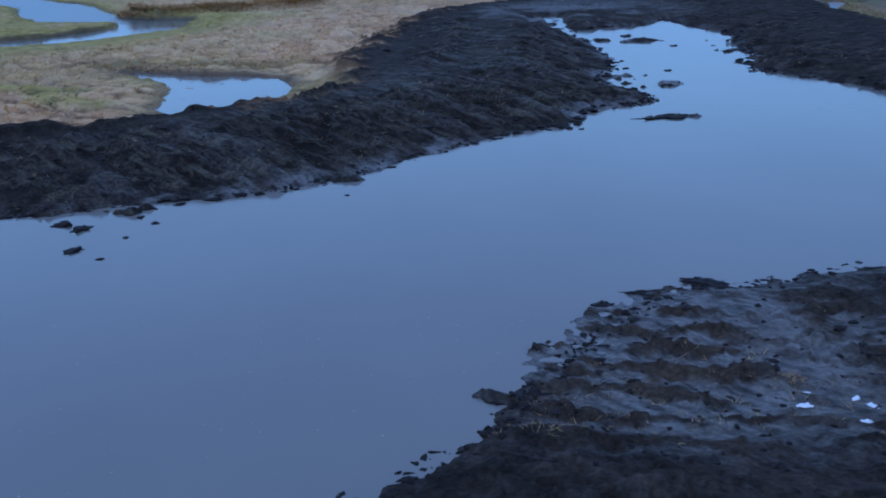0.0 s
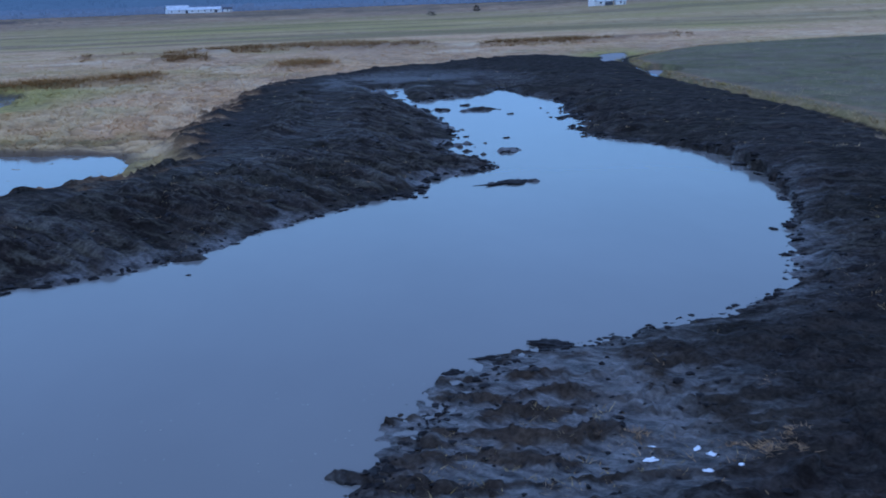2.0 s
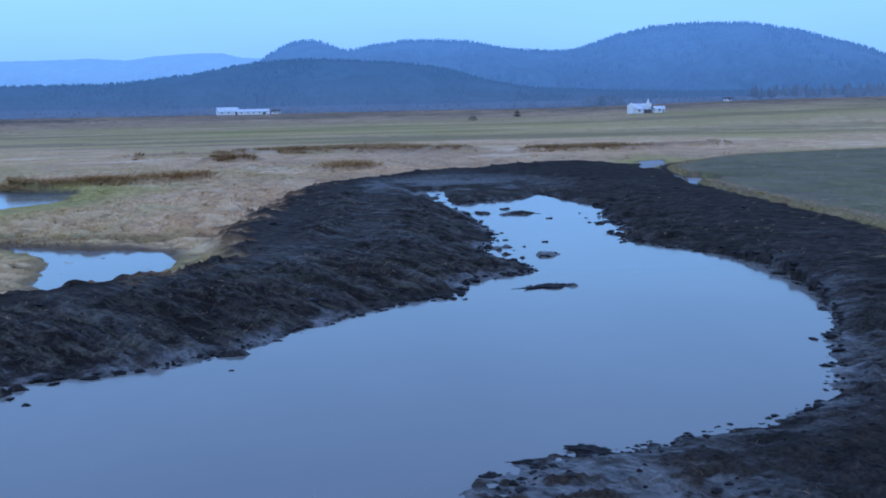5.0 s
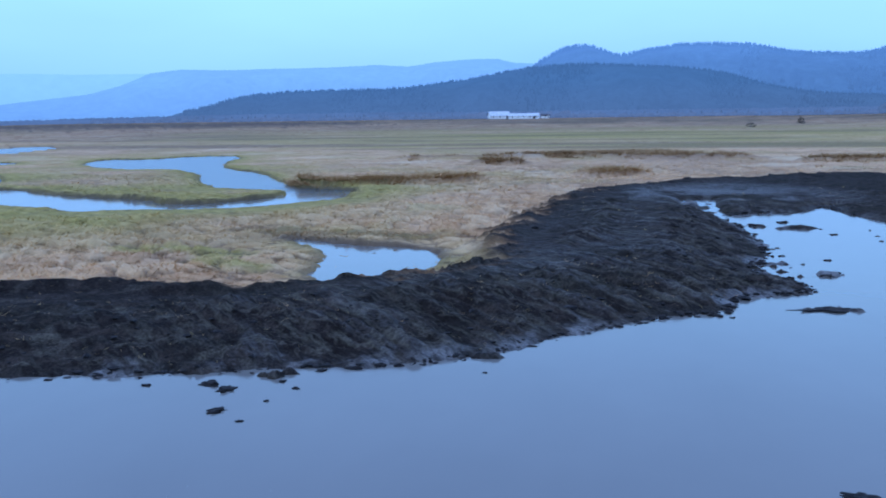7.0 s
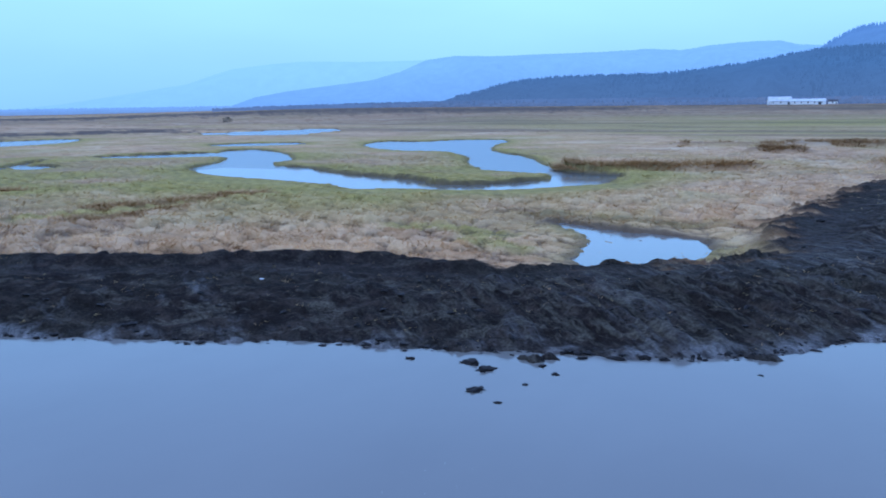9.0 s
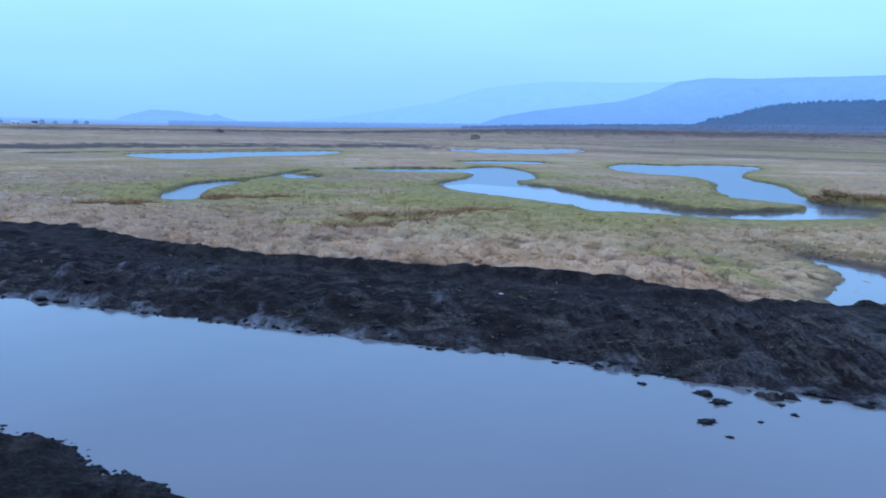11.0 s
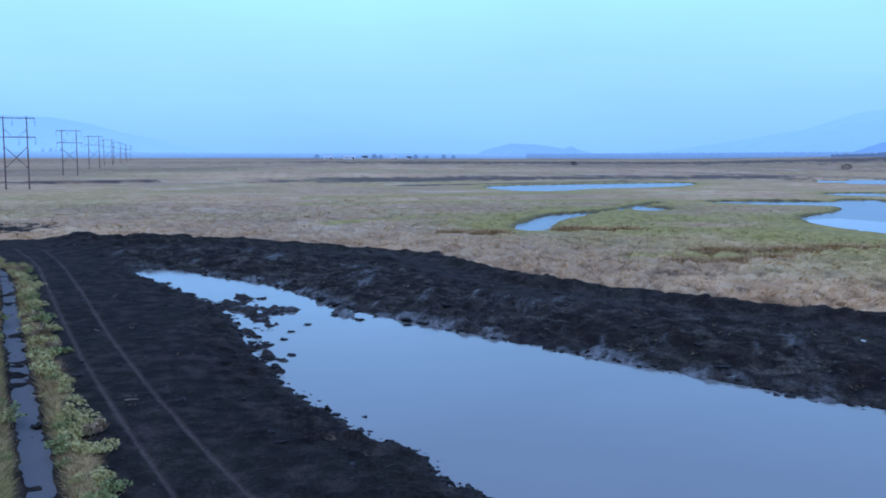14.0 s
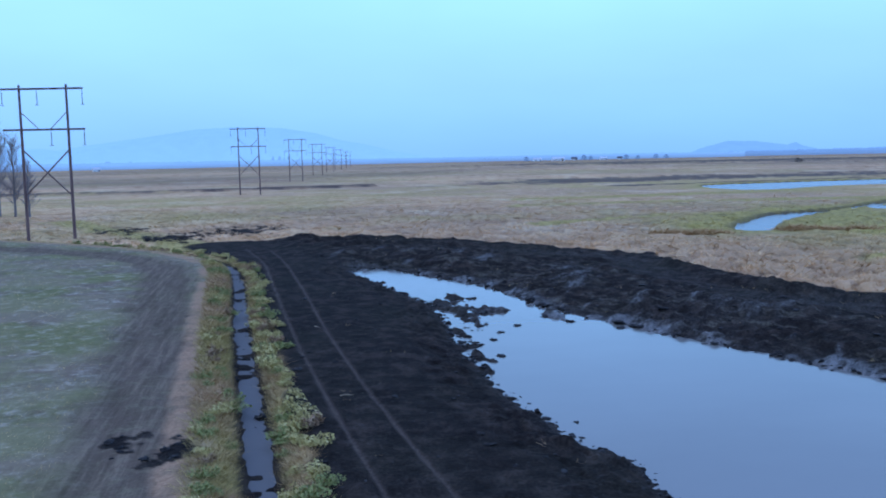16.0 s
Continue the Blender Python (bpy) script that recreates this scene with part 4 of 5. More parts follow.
g, lumpy, patch = c["green"][keep], fbm(cx, cy, 2.6, 3, 21), fbm(cx, cy, 9.0, 3, 81)
edge = np.exp(-np.maximum(c["pool"][keep], 0) / 0.8)
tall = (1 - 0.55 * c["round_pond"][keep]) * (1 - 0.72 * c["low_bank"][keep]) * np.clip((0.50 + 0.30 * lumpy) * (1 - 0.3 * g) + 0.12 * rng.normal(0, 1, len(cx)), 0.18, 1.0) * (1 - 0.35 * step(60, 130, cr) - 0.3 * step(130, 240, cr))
tn, edge_t = c["tone"][keep], c["tgap"][keep]
wind = np.stack([0.25 + 1.0 * c["tx"][keep] + 0.7 * vnoise(cx / 3.1, cy / 3.1, 91), 1.0 * c["ty"][keep] + 0.7 * vnoise(cx / 3.1, cy / 3.1, 92)], 1)
size = np.clip(cr / 60.0, 0.8, 2.2)
# tufts by pools and in gaps take the same painted shade
marsh = blade_mesh("marsh_grass", STRAW, cx, cy, cz, tall, 0.026 * size, 0.24 * size, 6, wind, rng,
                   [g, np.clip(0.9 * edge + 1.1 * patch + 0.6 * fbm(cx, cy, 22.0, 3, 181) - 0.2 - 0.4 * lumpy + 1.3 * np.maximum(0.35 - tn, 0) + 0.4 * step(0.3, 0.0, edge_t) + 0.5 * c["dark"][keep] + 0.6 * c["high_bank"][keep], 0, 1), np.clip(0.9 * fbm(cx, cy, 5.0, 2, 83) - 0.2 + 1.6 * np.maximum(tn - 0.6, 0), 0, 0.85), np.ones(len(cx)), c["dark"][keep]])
tagged(new("marsh_grass", marsh), "dense dry straw-coloured marsh grass with green patches", "grass", kind="stuff")

# taller brown reeds and brush in beds
beds = [(x0, y0, x1, y1, w) for x0, y0, x1, y1, w in DARK_STRIPS if math.hypot(x0, y0) < 222 and x0 > -100]
per = [np.array([(x0 + (x1 - x0) * q + rng.normal(0, 0.45) * w, y0 + (y1 - y0) * q + rng.normal(0, 0.45) * w) for q in rng.uniform(0, 1, int(80 + 34 * math.hypot(x1 - x0, y1 - y0)))]) for x0, y0, x1, y1, w in beds]
bed = np.concatenate(per)
ex, ey = bed[:, 0], bed[:, 1]
ez, c = terrain(ex, ey)
ok = (c["pool"] > 0.1) & (c["mud"] < 0.3) & ((fbm(ex, ey, 6.0, 2, 61) > -0.25) | (np.hypot(ex, ey) < 150))
ex, ey, ez = ex[ok], ey[ok], ez[ok]
by_pond = 1 - 0.6 * step(16, 10, np.hypot(ex + 17, ey - 64))
n = len(ex)
er = np.hypot(ex, ey)
reeds = blade_mesh("reed_beds", STRAW, ex, ey, ez, rng.uniform(0.6, 1.2, n) * np.clip(er / 110, 0.65, 1.3) * by_pond, 0.04 * np.clip(er / 70, 0.8, 2.4), 0.30 * np.clip(er / 70, 0.8, 2.0), 7, rng.normal(0, 0.15, (n, 2)), rng,
                   [rng.uniform(0, 0.3, n), rng.uniform(0.15, 0.8, n), np.zeros(n), np.ones(n), rng.uniform(0.0, 0.3, n) + 0.25 * step(140, 180, er)])
tagged(new("reed_beds", reeds), "beds of taller dark brown reeds in the marsh", "reeds", kind="stuff")

# short growth on the stubble field
N = 52000
fr = 18 * np.exp(rng.uniform(0, math.log(170 / 18), N))
fa = np.where(rng.uniform(0, 1, N) < 0.7, rng.uniform(radians(80), radians(110), N), rng.uniform(radians(-44), radians(-18), N))
fx, fy = -fr * np.sin(fa), fr * np.cos(fa)
fz, c = terrain(fx, fy)
keep = (c["s"] > 2.9) & (c["road"] < 0.5) & (c["mud"] < 0.3)
fx, fy, fz, fr = fx[keep], fy[keep], fz[keep], fr[keep]
gg = np.clip(0.55 + 0.8 * fbm(fx, fy, 6.0, 3, 12), 0, 1)
st = c["straw"][keep]
east = step(0, 15, fx)
patchy = fbm(fx, fy, 7.0, 4, 441)
gg = gg * (1 - 0.6 * east)
field_mesh = blade_mesh("field_grass", STRAW, fx, fy, fz, 0.09 + 0.10 * rng.uniform(0, 1, len(fx)) + 0.2 * st + 0.12 * east * np.maximum(patchy, 0), np.full(len(fx), 0.018) * np.clip(fr / 35, 0.8, 2.5), np.full(len(fx), 0.20), 5,
                        rng.normal(0, 0.35, (len(fx), 2)), rng, [gg * (1 - st), 0.3 * st + 0.5 * east, np.clip(0.6 - gg, 0, 0.8) * (1 - 0.7 * east) + 0.5 * east * (patchy > 0.25), np.ones(len(fx)), east * np.clip(0.45 - 1.3 * patchy, 0, 0.9)])
tagged(new("field_grass", field_mesh), "thin short grass and stubble on the farm field", "grass", kind="stuff")


def weed_material(name, dark, light, tip):
    m = Nodes(name, rough=0.75)
    m.put("Base Color", m.mix(m.math("MULTIPLY", m.random(), 0.6), m.ramp(m.island(), [(0.0, dark), (0.55, light), (1.0, tip)]), light))
    return m.mat


def weed(seed, material, tall, wide, leaves):
    """The meshes of a bushy ditch weed: its foliage and its stems."""
    r = random.Random(seed)
    bm = bmesh.new()
    heads = [(r.uniform(-0.55, 0.55) * wide, r.uniform(-0.55, 0.55) * wide, tall * r.uniform(0.35, 1.0), wide * r.uniform(0.25, 0.5)) for _ in range(7)]
    for k in range(leaves):
        hx, hy, hz, hr = r.choice(heads)
        a, u = r.uniform(0, 2 * math.pi), r.random() ** 0.5
        c = Vector((hx + math.cos(a) * hr * u, hy + math.sin(a) * hr * u, max(0.03, hz * (0.35 + 0.65 * r.random()) * (1 - 0.3 * u))))
        size = r.uniform(0.045, 0.11)
        turn = Euler((r.uniform(-1.0, 1.0), r.uniform(-1.0, 1.0), r.uniform(0, 6.3))).to_matrix()
        p = [turn @ Vector(v) * size + c for v in ((-0.5, 0, 0), (0, -0.35, 0.08), (0.7, 0, 0), (0, 0.35, 0.08))]
        bm.faces.new([bm.verts.new(v) for v in p])
    leaf = bpy.data.meshes.new("foliage")
    bm.to_mesh(leaf)
    bm.free()
    leaf.materials.append(material)
    bm = bmesh.new()
    root = bm.verts.new((0, 0, -0.05))
    for hx, hy, hz, hr in heads:
        side = Vector((-hy, hx, 0)).normalized() * 0.012
        bm.faces.new((root, bm.verts.new(Vector((hx, hy, hz)) - side), bm.verts.new(Vector((hx, hy, hz)) + side)))
    stem = bpy.data.meshes.new("stem")
    bm.to_mesh(stem)
    bm.free()
    stem.materials.append(WEED_STEM)
    return leaf, stem


WEED_STEM = Nodes("weed_stem", (0.12, 0.09, 0.04), 0.8).mat
WEED_GREEN = weed_material("weed_green", (0.11, 0.13, 0.030), (0.24, 0.25, 0.065), (0.40, 0.36, 0.12))
WEED_YELLOW = weed_material("weed_yellow", (0.26, 0.21, 0.055), (0.50, 0.40, 0.13), (0.62, 0.50, 0.22))
WEED_BROWN = weed_material("weed_brown", (0.14, 0.075, 0.035), (0.30, 0.17, 0.08), (0.40, 0.28, 0.17))
WEEDS = [(weed(11, WEED_GREEN, 0.55, 0.55, 390), "leafy green weed growing on the ditch bank"),
         (weed(12, WEED_GREEN, 0.40, 0.65, 360), "low green weed sprawling beside the ditch"),
         (weed(13, WEED_YELLOW, 0.60, 0.50, 390), "yellowing leafy weed on the ditch edge"),
         (weed(14, WEED_YELLOW, 0.45, 0.70, 390), "broad yellow-green weed leaning over the ditch"),
         (weed(15, WEED_BROWN, 0.50, 0.50, 330), "withered rusty-brown weed beside the ditch")]
r = random.Random(31)
walked, total = [0.0], 0.0
for p, q in zip(DITCH_LINE, DITCH_LINE[1:]):
    total += float(np.hypot(*(q - p)))
    walked.append(total)


def on_ditch(d, off):
    i = max(k for k in range(len(walked) - 1) if walked[k] <= d)
    p, q = DITCH_LINE[i], DITCH_LINE[i + 1]
    t = (q - p) / (np.hypot(*(q - p)) + 1e-9)
    w = p + t * (d - walked[i])
    return float(w[0] + t[1] * off), float(w[1] - t[0] * off)


d = 60.0
while d < total - 60:
    x, y = on_ditch(d, 0)
    seen = -104 < x < -16
    far = math.hypot(x, y)
    d += 0.36 + 0.3 * r.random() if far < 60 else 0.7 + 0.5 * r.random()
    if not seen:
        continue
    for side in (-1, 1):
        if r.random() < (0.32 if side < 0 else 0.58):
            continue
        off = side * (0.72 + 0.95 * r.random() ** 1.2) + (0.1 if side > 0 else 0)
        px, py = on_ditch(min(d, total - 1), off)
        kind = r.choices(range(5), (2, 1.2, 3.4, 3.0, 1.2) if side < 0 else (3.2, 3, 0.8, 1, 1.6))[0]
        (leaf, stem), label = WEEDS[kind]
        pz = float(terrain(np.array([px]), np.array([py]))[0][0])
        ob = tagged(new("ditch_weed"), label, "weed", "weeds along the ditch")
        for name, me in (("foliage", leaf), ("stem", stem)):
            piece = tagged(new(name, me), kind="stuff" if name == "foliage" else "")
            piece.parent = ob
        k = r.uniform(0.6, 1.3)
        ob.matrix_world = pose(px, py, pz - 0.03, 0, 0, r.uniform(0, 360)) @ Matrix.Diagonal((k, k, k * r.uniform(0.8, 1.1), 1))

# ranker grass on the ditch banks
N = 24000
near_from, near_to = next(walked[q] for q in range(len(walked)) if DITCH_LINE[q][0] > -80), next(walked[q] for q in range(len(walked)) if DITCH_LINE[q][0] > -16)
along = np.where(rng.uniform(0, 1, N) < 0.7, rng.uniform(near_from, near_to, N), rng.uniform(40, total - 5, N))
spots = np.array([on_ditch(float(q), float(o)) for q, o in zip(along, rng.choice([-1, 1], N) * rng.uniform(0.7, 1.75, N) + 0.15)])
gx2, gy2 = spots[:, 0], spots[:, 1]
gz2, c = terrain(gx2, gy2)
keep = (c["mud"] < 0.5) & ((gx2 < -15) | (gy2 > 25)) & ((np.abs(c["s"]) > 0.9) | (gx2 < 0)) & (np.hypot(gx2 - 43, gy2 - 102) > 5)
gx2, gy2, gz2 = gx2[keep], gy2[keep], gz2[keep]
gd = np.hypot(gx2, gy2)
n2 = len(gx2)
bank_grass = blade_mesh("ditch_grass", STRAW, gx2, gy2, gz2, rng.uniform(0.2, 0.5, n2), 0.016 * np.clip(gd / 35, 0.8, 2.4), np.full(n2, 0.22), 7, rng.normal(0, 0.35, (n2, 2)), rng,
                        [np.clip(0.6 + 0.8 * fbm(gx2, gy2, 3.0, 2, 14), 0, 1), rng.uniform(0.1, 0.9, n2), np.clip(rng.normal(0.0, 0.3, n2), 0, 0.7), np.ones(n2), rng.uniform(0, 0.55, n2)])
tagged(new("ditch_grass", bank_grass), "mixed green and withered grass on the ditch banks", "grass", kind="stuff")

# ditch water: a shallow ribbon in the ditch floor
k = 300
ring = [on_ditch(60 + 0.6 * q, -0.95) for q in range(k)] + [on_ditch(60 + 0.6 * q, 0.95) for q in range(k - 1, -1, -1)]
verts = [(x, y, 0.105) for x, y in ring]
me = mesh_from("ditch_water", verts, [(i, i + 1, 2 * k - 2 - i, 2 * k - 1 - i) for i in range(k - 1)], DULL_WATER)
tagged(new("ditch_water", me), "shallow dull water lying in the farm ditch", "water", kind="structure")
start = next(q for q in range(len(walked)) if DITCH_LINE[q][1] > 92)
ring_a = [on_ditch(walked[start] + 1.5 * q, -0.6) for q in range(12)]
ring_b = [on_ditch(walked[start] + 1.5 * q, 0.6) for q in range(12)]
me = mesh_from("ditch_water_east", [(x, y, 0.19) for x, y in ring_a + ring_b], [(i, i + 1, 13 + i, 12 + i) for i in range(11)], MURKY)
tagged(new("ditch_water_east", me), "thin strip of bright water in the far ditch", "water", kind="structure")

# ---------------------------------------------------------------- mud clods


def mud_material():
    m = Nodes("mud_clod", rough=0.6)
    n = m.noise(0.14, 4)
    m.put("Base Color", m.ramp(n, [(0.3, (0.006, 0.005, 0.005)), (0.6, (0.016, 0.013, 0.012)), (0.85, (0.04, 0.034, 0.028))]))
    m.put("Roughness", m.ramp(m.noise(0.3, 3), [(0.35, 0.9), (0.7, 0.6)]))
    m.put("Specular IOR Level", 0.2)
    m.bump(n, 0.03, 0.8)
    return m.mat


CLOD = mud_material()


def lump(name, seed, long, rough, levels=3):
    """An uneven lump of mud, one metre long across x before it is scaled."""
    bm = bmesh.new()
    bmesh.ops.create_icosphere(bm, subdivisions=levels, radius=0.5)
    for v in bm.verts:
        n = noise.fractal(v.co * 3.1 + Vector((seed * 7.7, seed * 3.1, 0)), 0.9, 2.1, 4)
        v.co *= 1 + rough * n
        v.co.y *= 1 / long
        v.co.z = v.co.z * (0.55 if v.co.z > 0 else 0.35)
    me = bpy.data.meshes.new(name)
    bm.to_mesh(me)
    bm.free()
    for p in me.polygons:
        p.use_smooth = True
    me.materials.append(CLOD)
    return me


ROUND = [lump("mud_clod", k, 1.5, 0.85) for k in range(6)]
LONG = [lump("mud_islet", 10 + k, 2.8, 1.0, 4) for k in range(4)]


def clod(x, y, size, long=False, turn=None, flat=0.45):
    r = random.Random(int(x * 131 + y * 977))
    me = r.choice(LONG if long else ROUND)
    name = "mud_islet" if long else "mud_clod"
    label = "long low islet of black mud in the water" if long else "black mud clod standing in shallow water"
    ob = tagged(new(name, me), label, "mud islet" if long else "mud clod", "mud in the channel")
    ob.matrix_world = pose(x, y, 0.0, 0, 0, r.uniform(0, 180) if turn is None else turn) @ Matrix.Diagonal((size, size, size * flat, 1))


SMALL_CLODS = [(-14.9, 28.5, 0.35), (-12.7, 28.9, 0.75), (-11.9, 28.3, 0.75), (-11.3, 26.2, 0.6), (-10.2, 25.3, 0.25), (-10.1, 27.3, 0.25), (-10.3, 29.5, 0.35),
                   (-9.6, 28.8, 0.3), (-9.3, 31, 0.4), (-3.4, 31.4, 0.2), (3.9, 20.5, 0.5), (3.4, 19.5, 0.22), (1.4, 16.0, 0.5), (1.0, 15.8, 0.3), (6.7, 22.0, 0.35), (13.8, 76.9, 1.3),
                   (13.5, 52.8, 0.9), (14.3, 54, 0.5), (18.7, 71.6, 0.6), (16.6, 79.5, 1.0), (12.6, 60.3, 0.5), (15, 58.7, 0.5), (6.7, 41.5, 0.3)]
SMALL_CLODS += [(18.6, 31.1, 0.4), (17.1, 27.7, 0.4),
                   (18.9, 30, 0.3), (-42.0, 12.9, 0.5), (-38.4, 12.2, 0.5), (-35.8, 10.9, 0.4), (-27.9, 11.6, 0.25), (-42.7, 20.0, 0.5), (-45.3, 18.2, 0.6), (-54.9, 15.4, 0.7), (-45.2, 15.2, 0.5), (-43.7, 13.8, 0.45)]
for x, y, size in SMALL_CLODS:
    clod(x, y, size)
for x, y, size, turn, flat in ((11.2, 43.5, 2.6, 12, 0.14), (17.0, 75.3, 2.2, 5, 0.3), (6.9, 21.6, 1.3, -30, 0.2), (5.0, 21.2, 0.8, -5, 0.2), (-50.0, 14.7, 2.4, -20, 0.14), (-47.6, 17.9, 2.0, -35, 0.16),
                               (23.5, 68.0, 4.0, 5, 0.06), (21.8, 60.5, 2.8, -4, 0.08)):
    clod(x, y, size, True, turn, flat)

# loose crumbs of mud along the banks
r2 = np.random.default_rng(17)
N = 5200
br = 13 * np.exp(r2.uniform(0, math.log(110 / 13), N))
ba = r2.uniform(radians(-40), radians(100), N)
bx, by = -br * np.sin(ba), br * np.cos(ba)
bz, c = terrain(bx, by)
keep = (c["mud"] > 0.8) & (c["shore"] > 0.05) & (c["track"] < 0.1) & ((c["shore"] < 5) | (r2.uniform(0, 1, N) < 0.35)) & ((by > 12) | (r2.uniform(0, 1, N) < 0.35))
bx, by, bz, br = bx[keep], by[keep], bz[keep], br[keep]
shore_line = np.concatenate([CHANNEL + r2.normal(0, 0.9, CHANNEL.shape) for _ in range(60)])
shore_line = shore_line + r2.uniform(-1.2, 1.2, shore_line.shape)
ez, c = terrain(shore_line[:, 0], shore_line[:, 1])
ok = (np.abs(c["shore"] - 0.05) < 0.35)
bx, by, bz = np.r_[bx, shore_line[ok, 0]], np.r_[by, shore_line[ok, 1]], np.r_[bz, np.maximum(ez[ok], -0.03)]
br = np.hypot(bx, by)
bm = bmesh.new()
bmesh.ops.create_icosphere(bm, subdivisions=1, radius=0.5)
unit = np.array([v.co[:] for v in bm.verts])
tri = np.array([[v.index for v in f.verts] for f in bm.faces])
bm.free()
n = len(bx)
size = np.clip(r2.lognormal(-2.1, 0.5, n), 0.05, 0.35) * np.clip(br / 30, 0.7, 1.6)
shape = unit[None] * (1 + 0.5 * r2.uniform(-1, 1, (n, len(unit), 1))) * size[:, None, None] * np.stack([r2.uniform(0.7, 1.6, n), r2.uniform(0.7, 1.3, n), r2.uniform(0.3, 0.6, n)], 1)[:, None, :]
pts = shape + np.stack([bx, by, bz + 0.05 * size], 1)[:, None, :]
faces = (tri[None] + (np.arange(n) * len(unit))[:, None, None]).reshape(-1, 3)
tagged(new("mud_crumbs", mesh_from("mud_crumbs", pts.reshape(-1, 3), faces, CLOD, False)), "loose crumbs of wet black mud strewn over the banks", "mud", kind="stuff")

# flecks of scum drifting on the near water
fn = 320
sx2, sy2 = r2.uniform(-11, 5, fn), 11.5 + 9 * r2.uniform(0, 1, fn) ** 1.6
ok = ring_distance(sx2, sy2, CHANNEL) < -0.6
sx2, sy2 = sx2[ok], sy2[ok]
fn = len(sx2)
fsize = r2.uniform(0.008, 0.03, fn)
flecks = unit[None] * (1 + 0.5 * r2.uniform(-1, 1, (fn, len(unit), 1))) * fsize[:, None, None] * np.stack([r2.uniform(0.8, 2.4, fn), r2.uniform(0.6, 1.2, fn), np.full(fn, 0.3)], 1)[:, None, :]
flecks = flecks + np.stack([sx2, sy2, 0 * sx2 + 0.003], 1)[:, None, :]
faces = (tri[None] + (np.arange(fn) * len(unit))[:, None, None]).reshape(-1, 3)
SCUM = Nodes("pale_scum", (0.42, 0.40, 0.37), 0.7).mat
tagged(new("water_scum", mesh_from("water_scum", flecks.reshape(-1, 3), faces, SCUM, True)), "pale flecks of scum drifting on muddy water", "scum", kind="stuff")

# torn bits of dead grass and root in the dug mud
N = 9000
tr = 14 * np.exp(r2.uniform(0, math.log(120 / 14), N))
ta = r2.uniform(radians(-40), radians(100), N)
tx2, ty2 = -tr * np.sin(ta), tr * np.cos(ta)
tz2, c = terrain(tx2, ty2)
keep = (c["mud"] > 0.8) & (c["shore"] > 0.2) & (fbm(tx2, ty2, 5.0, 2, 95) + 0.5 * fbm(tx2, ty2, 1.4, 2, 96) > 0.08) & ((ty2 > 14) | (r2.uniform(0, 1, N) < 0.12))
tx2, ty2, tz2, tr = tx2[keep], ty2[keep], tz2[keep], tr[keep]
n = len(tx2)
bits = blade_mesh("torn_grass", STRAW, tx2, ty2, tz2 + 0.05, r2.uniform(0.08, 0.28, n), 0.012 * np.clip(tr / 30, 0.8, 2.2), np.full(n, 0.12), 4, r2.normal(0, 0.5, (n, 2)), r2,
                  [r2.uniform(0, 0.9, n), r2.uniform(0.0, 0.7, n), r2.uniform(0, 0.5, n), np.ones(n), r2.uniform(0.15, 0.85, n)])
tagged(new("torn_grass", bits), "torn bits of grass and root stuck in the mud", "grass", kind="stuff")

# ---------------------------------------------------------------- power line


def tube(bm, a, b, ra, rb, sides=10):
    a, b = Vector(a), Vector(b)
    q = (b - a).to_track_quat("Z", "Y")
    rings = []
    for p, rad in ((a, ra), (b, rb)):
        rings.append([bm.verts.new(p + q @ Vector((rad * math.cos(2 * math.pi * k / sides), rad * math.sin(2 * math.pi * k / sides), 0))) for k in range(sides)])
    for k in range(sides):
        bm.faces.new((rings[0][k], rings[0][(k + 1) % sides], rings[1][(k + 1) % sides], rings[1][k]))
    bm.faces.new(rings[0][::-1])
    bm.faces.new(rings[1])


def box(bm, x0, y0, z0, x1, y1, z1):
    v = [bm.verts.new(p) for p in ((x0, y0, z0), (x1, y0, z0), (x1, y1, z0), (x0, y1, z0), (x0, y0, z1), (x1, y0, z1), (x1, y1, z1), (x0, y1, z1))]
    for f in ((3, 2, 1, 0), (4, 5, 6, 7), (0, 1, 5, 4), (1, 2, 6, 5), (2, 3, 7, 6), (3, 0, 4, 7)):
        bm.faces.new([v[k] for k in f])


def part(name, bm, material, parent, label=""):
    me = bpy.data.meshes.new(name)
    bm.to_mesh(me)
    bm.free()
    me.materials.append(material)
    ob = new(name, me)
    ob.parent = parent
    return tagged(ob, label)


def rust_material():
    m = Nodes("weathered_steel", rough=0.7)
    m.put("Base Color", m.ramp(m.noise(0.5, 4, (1, 1, 0.2)), [(0.3, (0.11, 0.062, 0.056)), (0.7, (0.19, 0.110, 0.095))]))
    return m.mat


RUST = rust_material()
GLASS = Nodes("insulator_glaze", (0.10, 0.09, 0.10), 0.35).mat


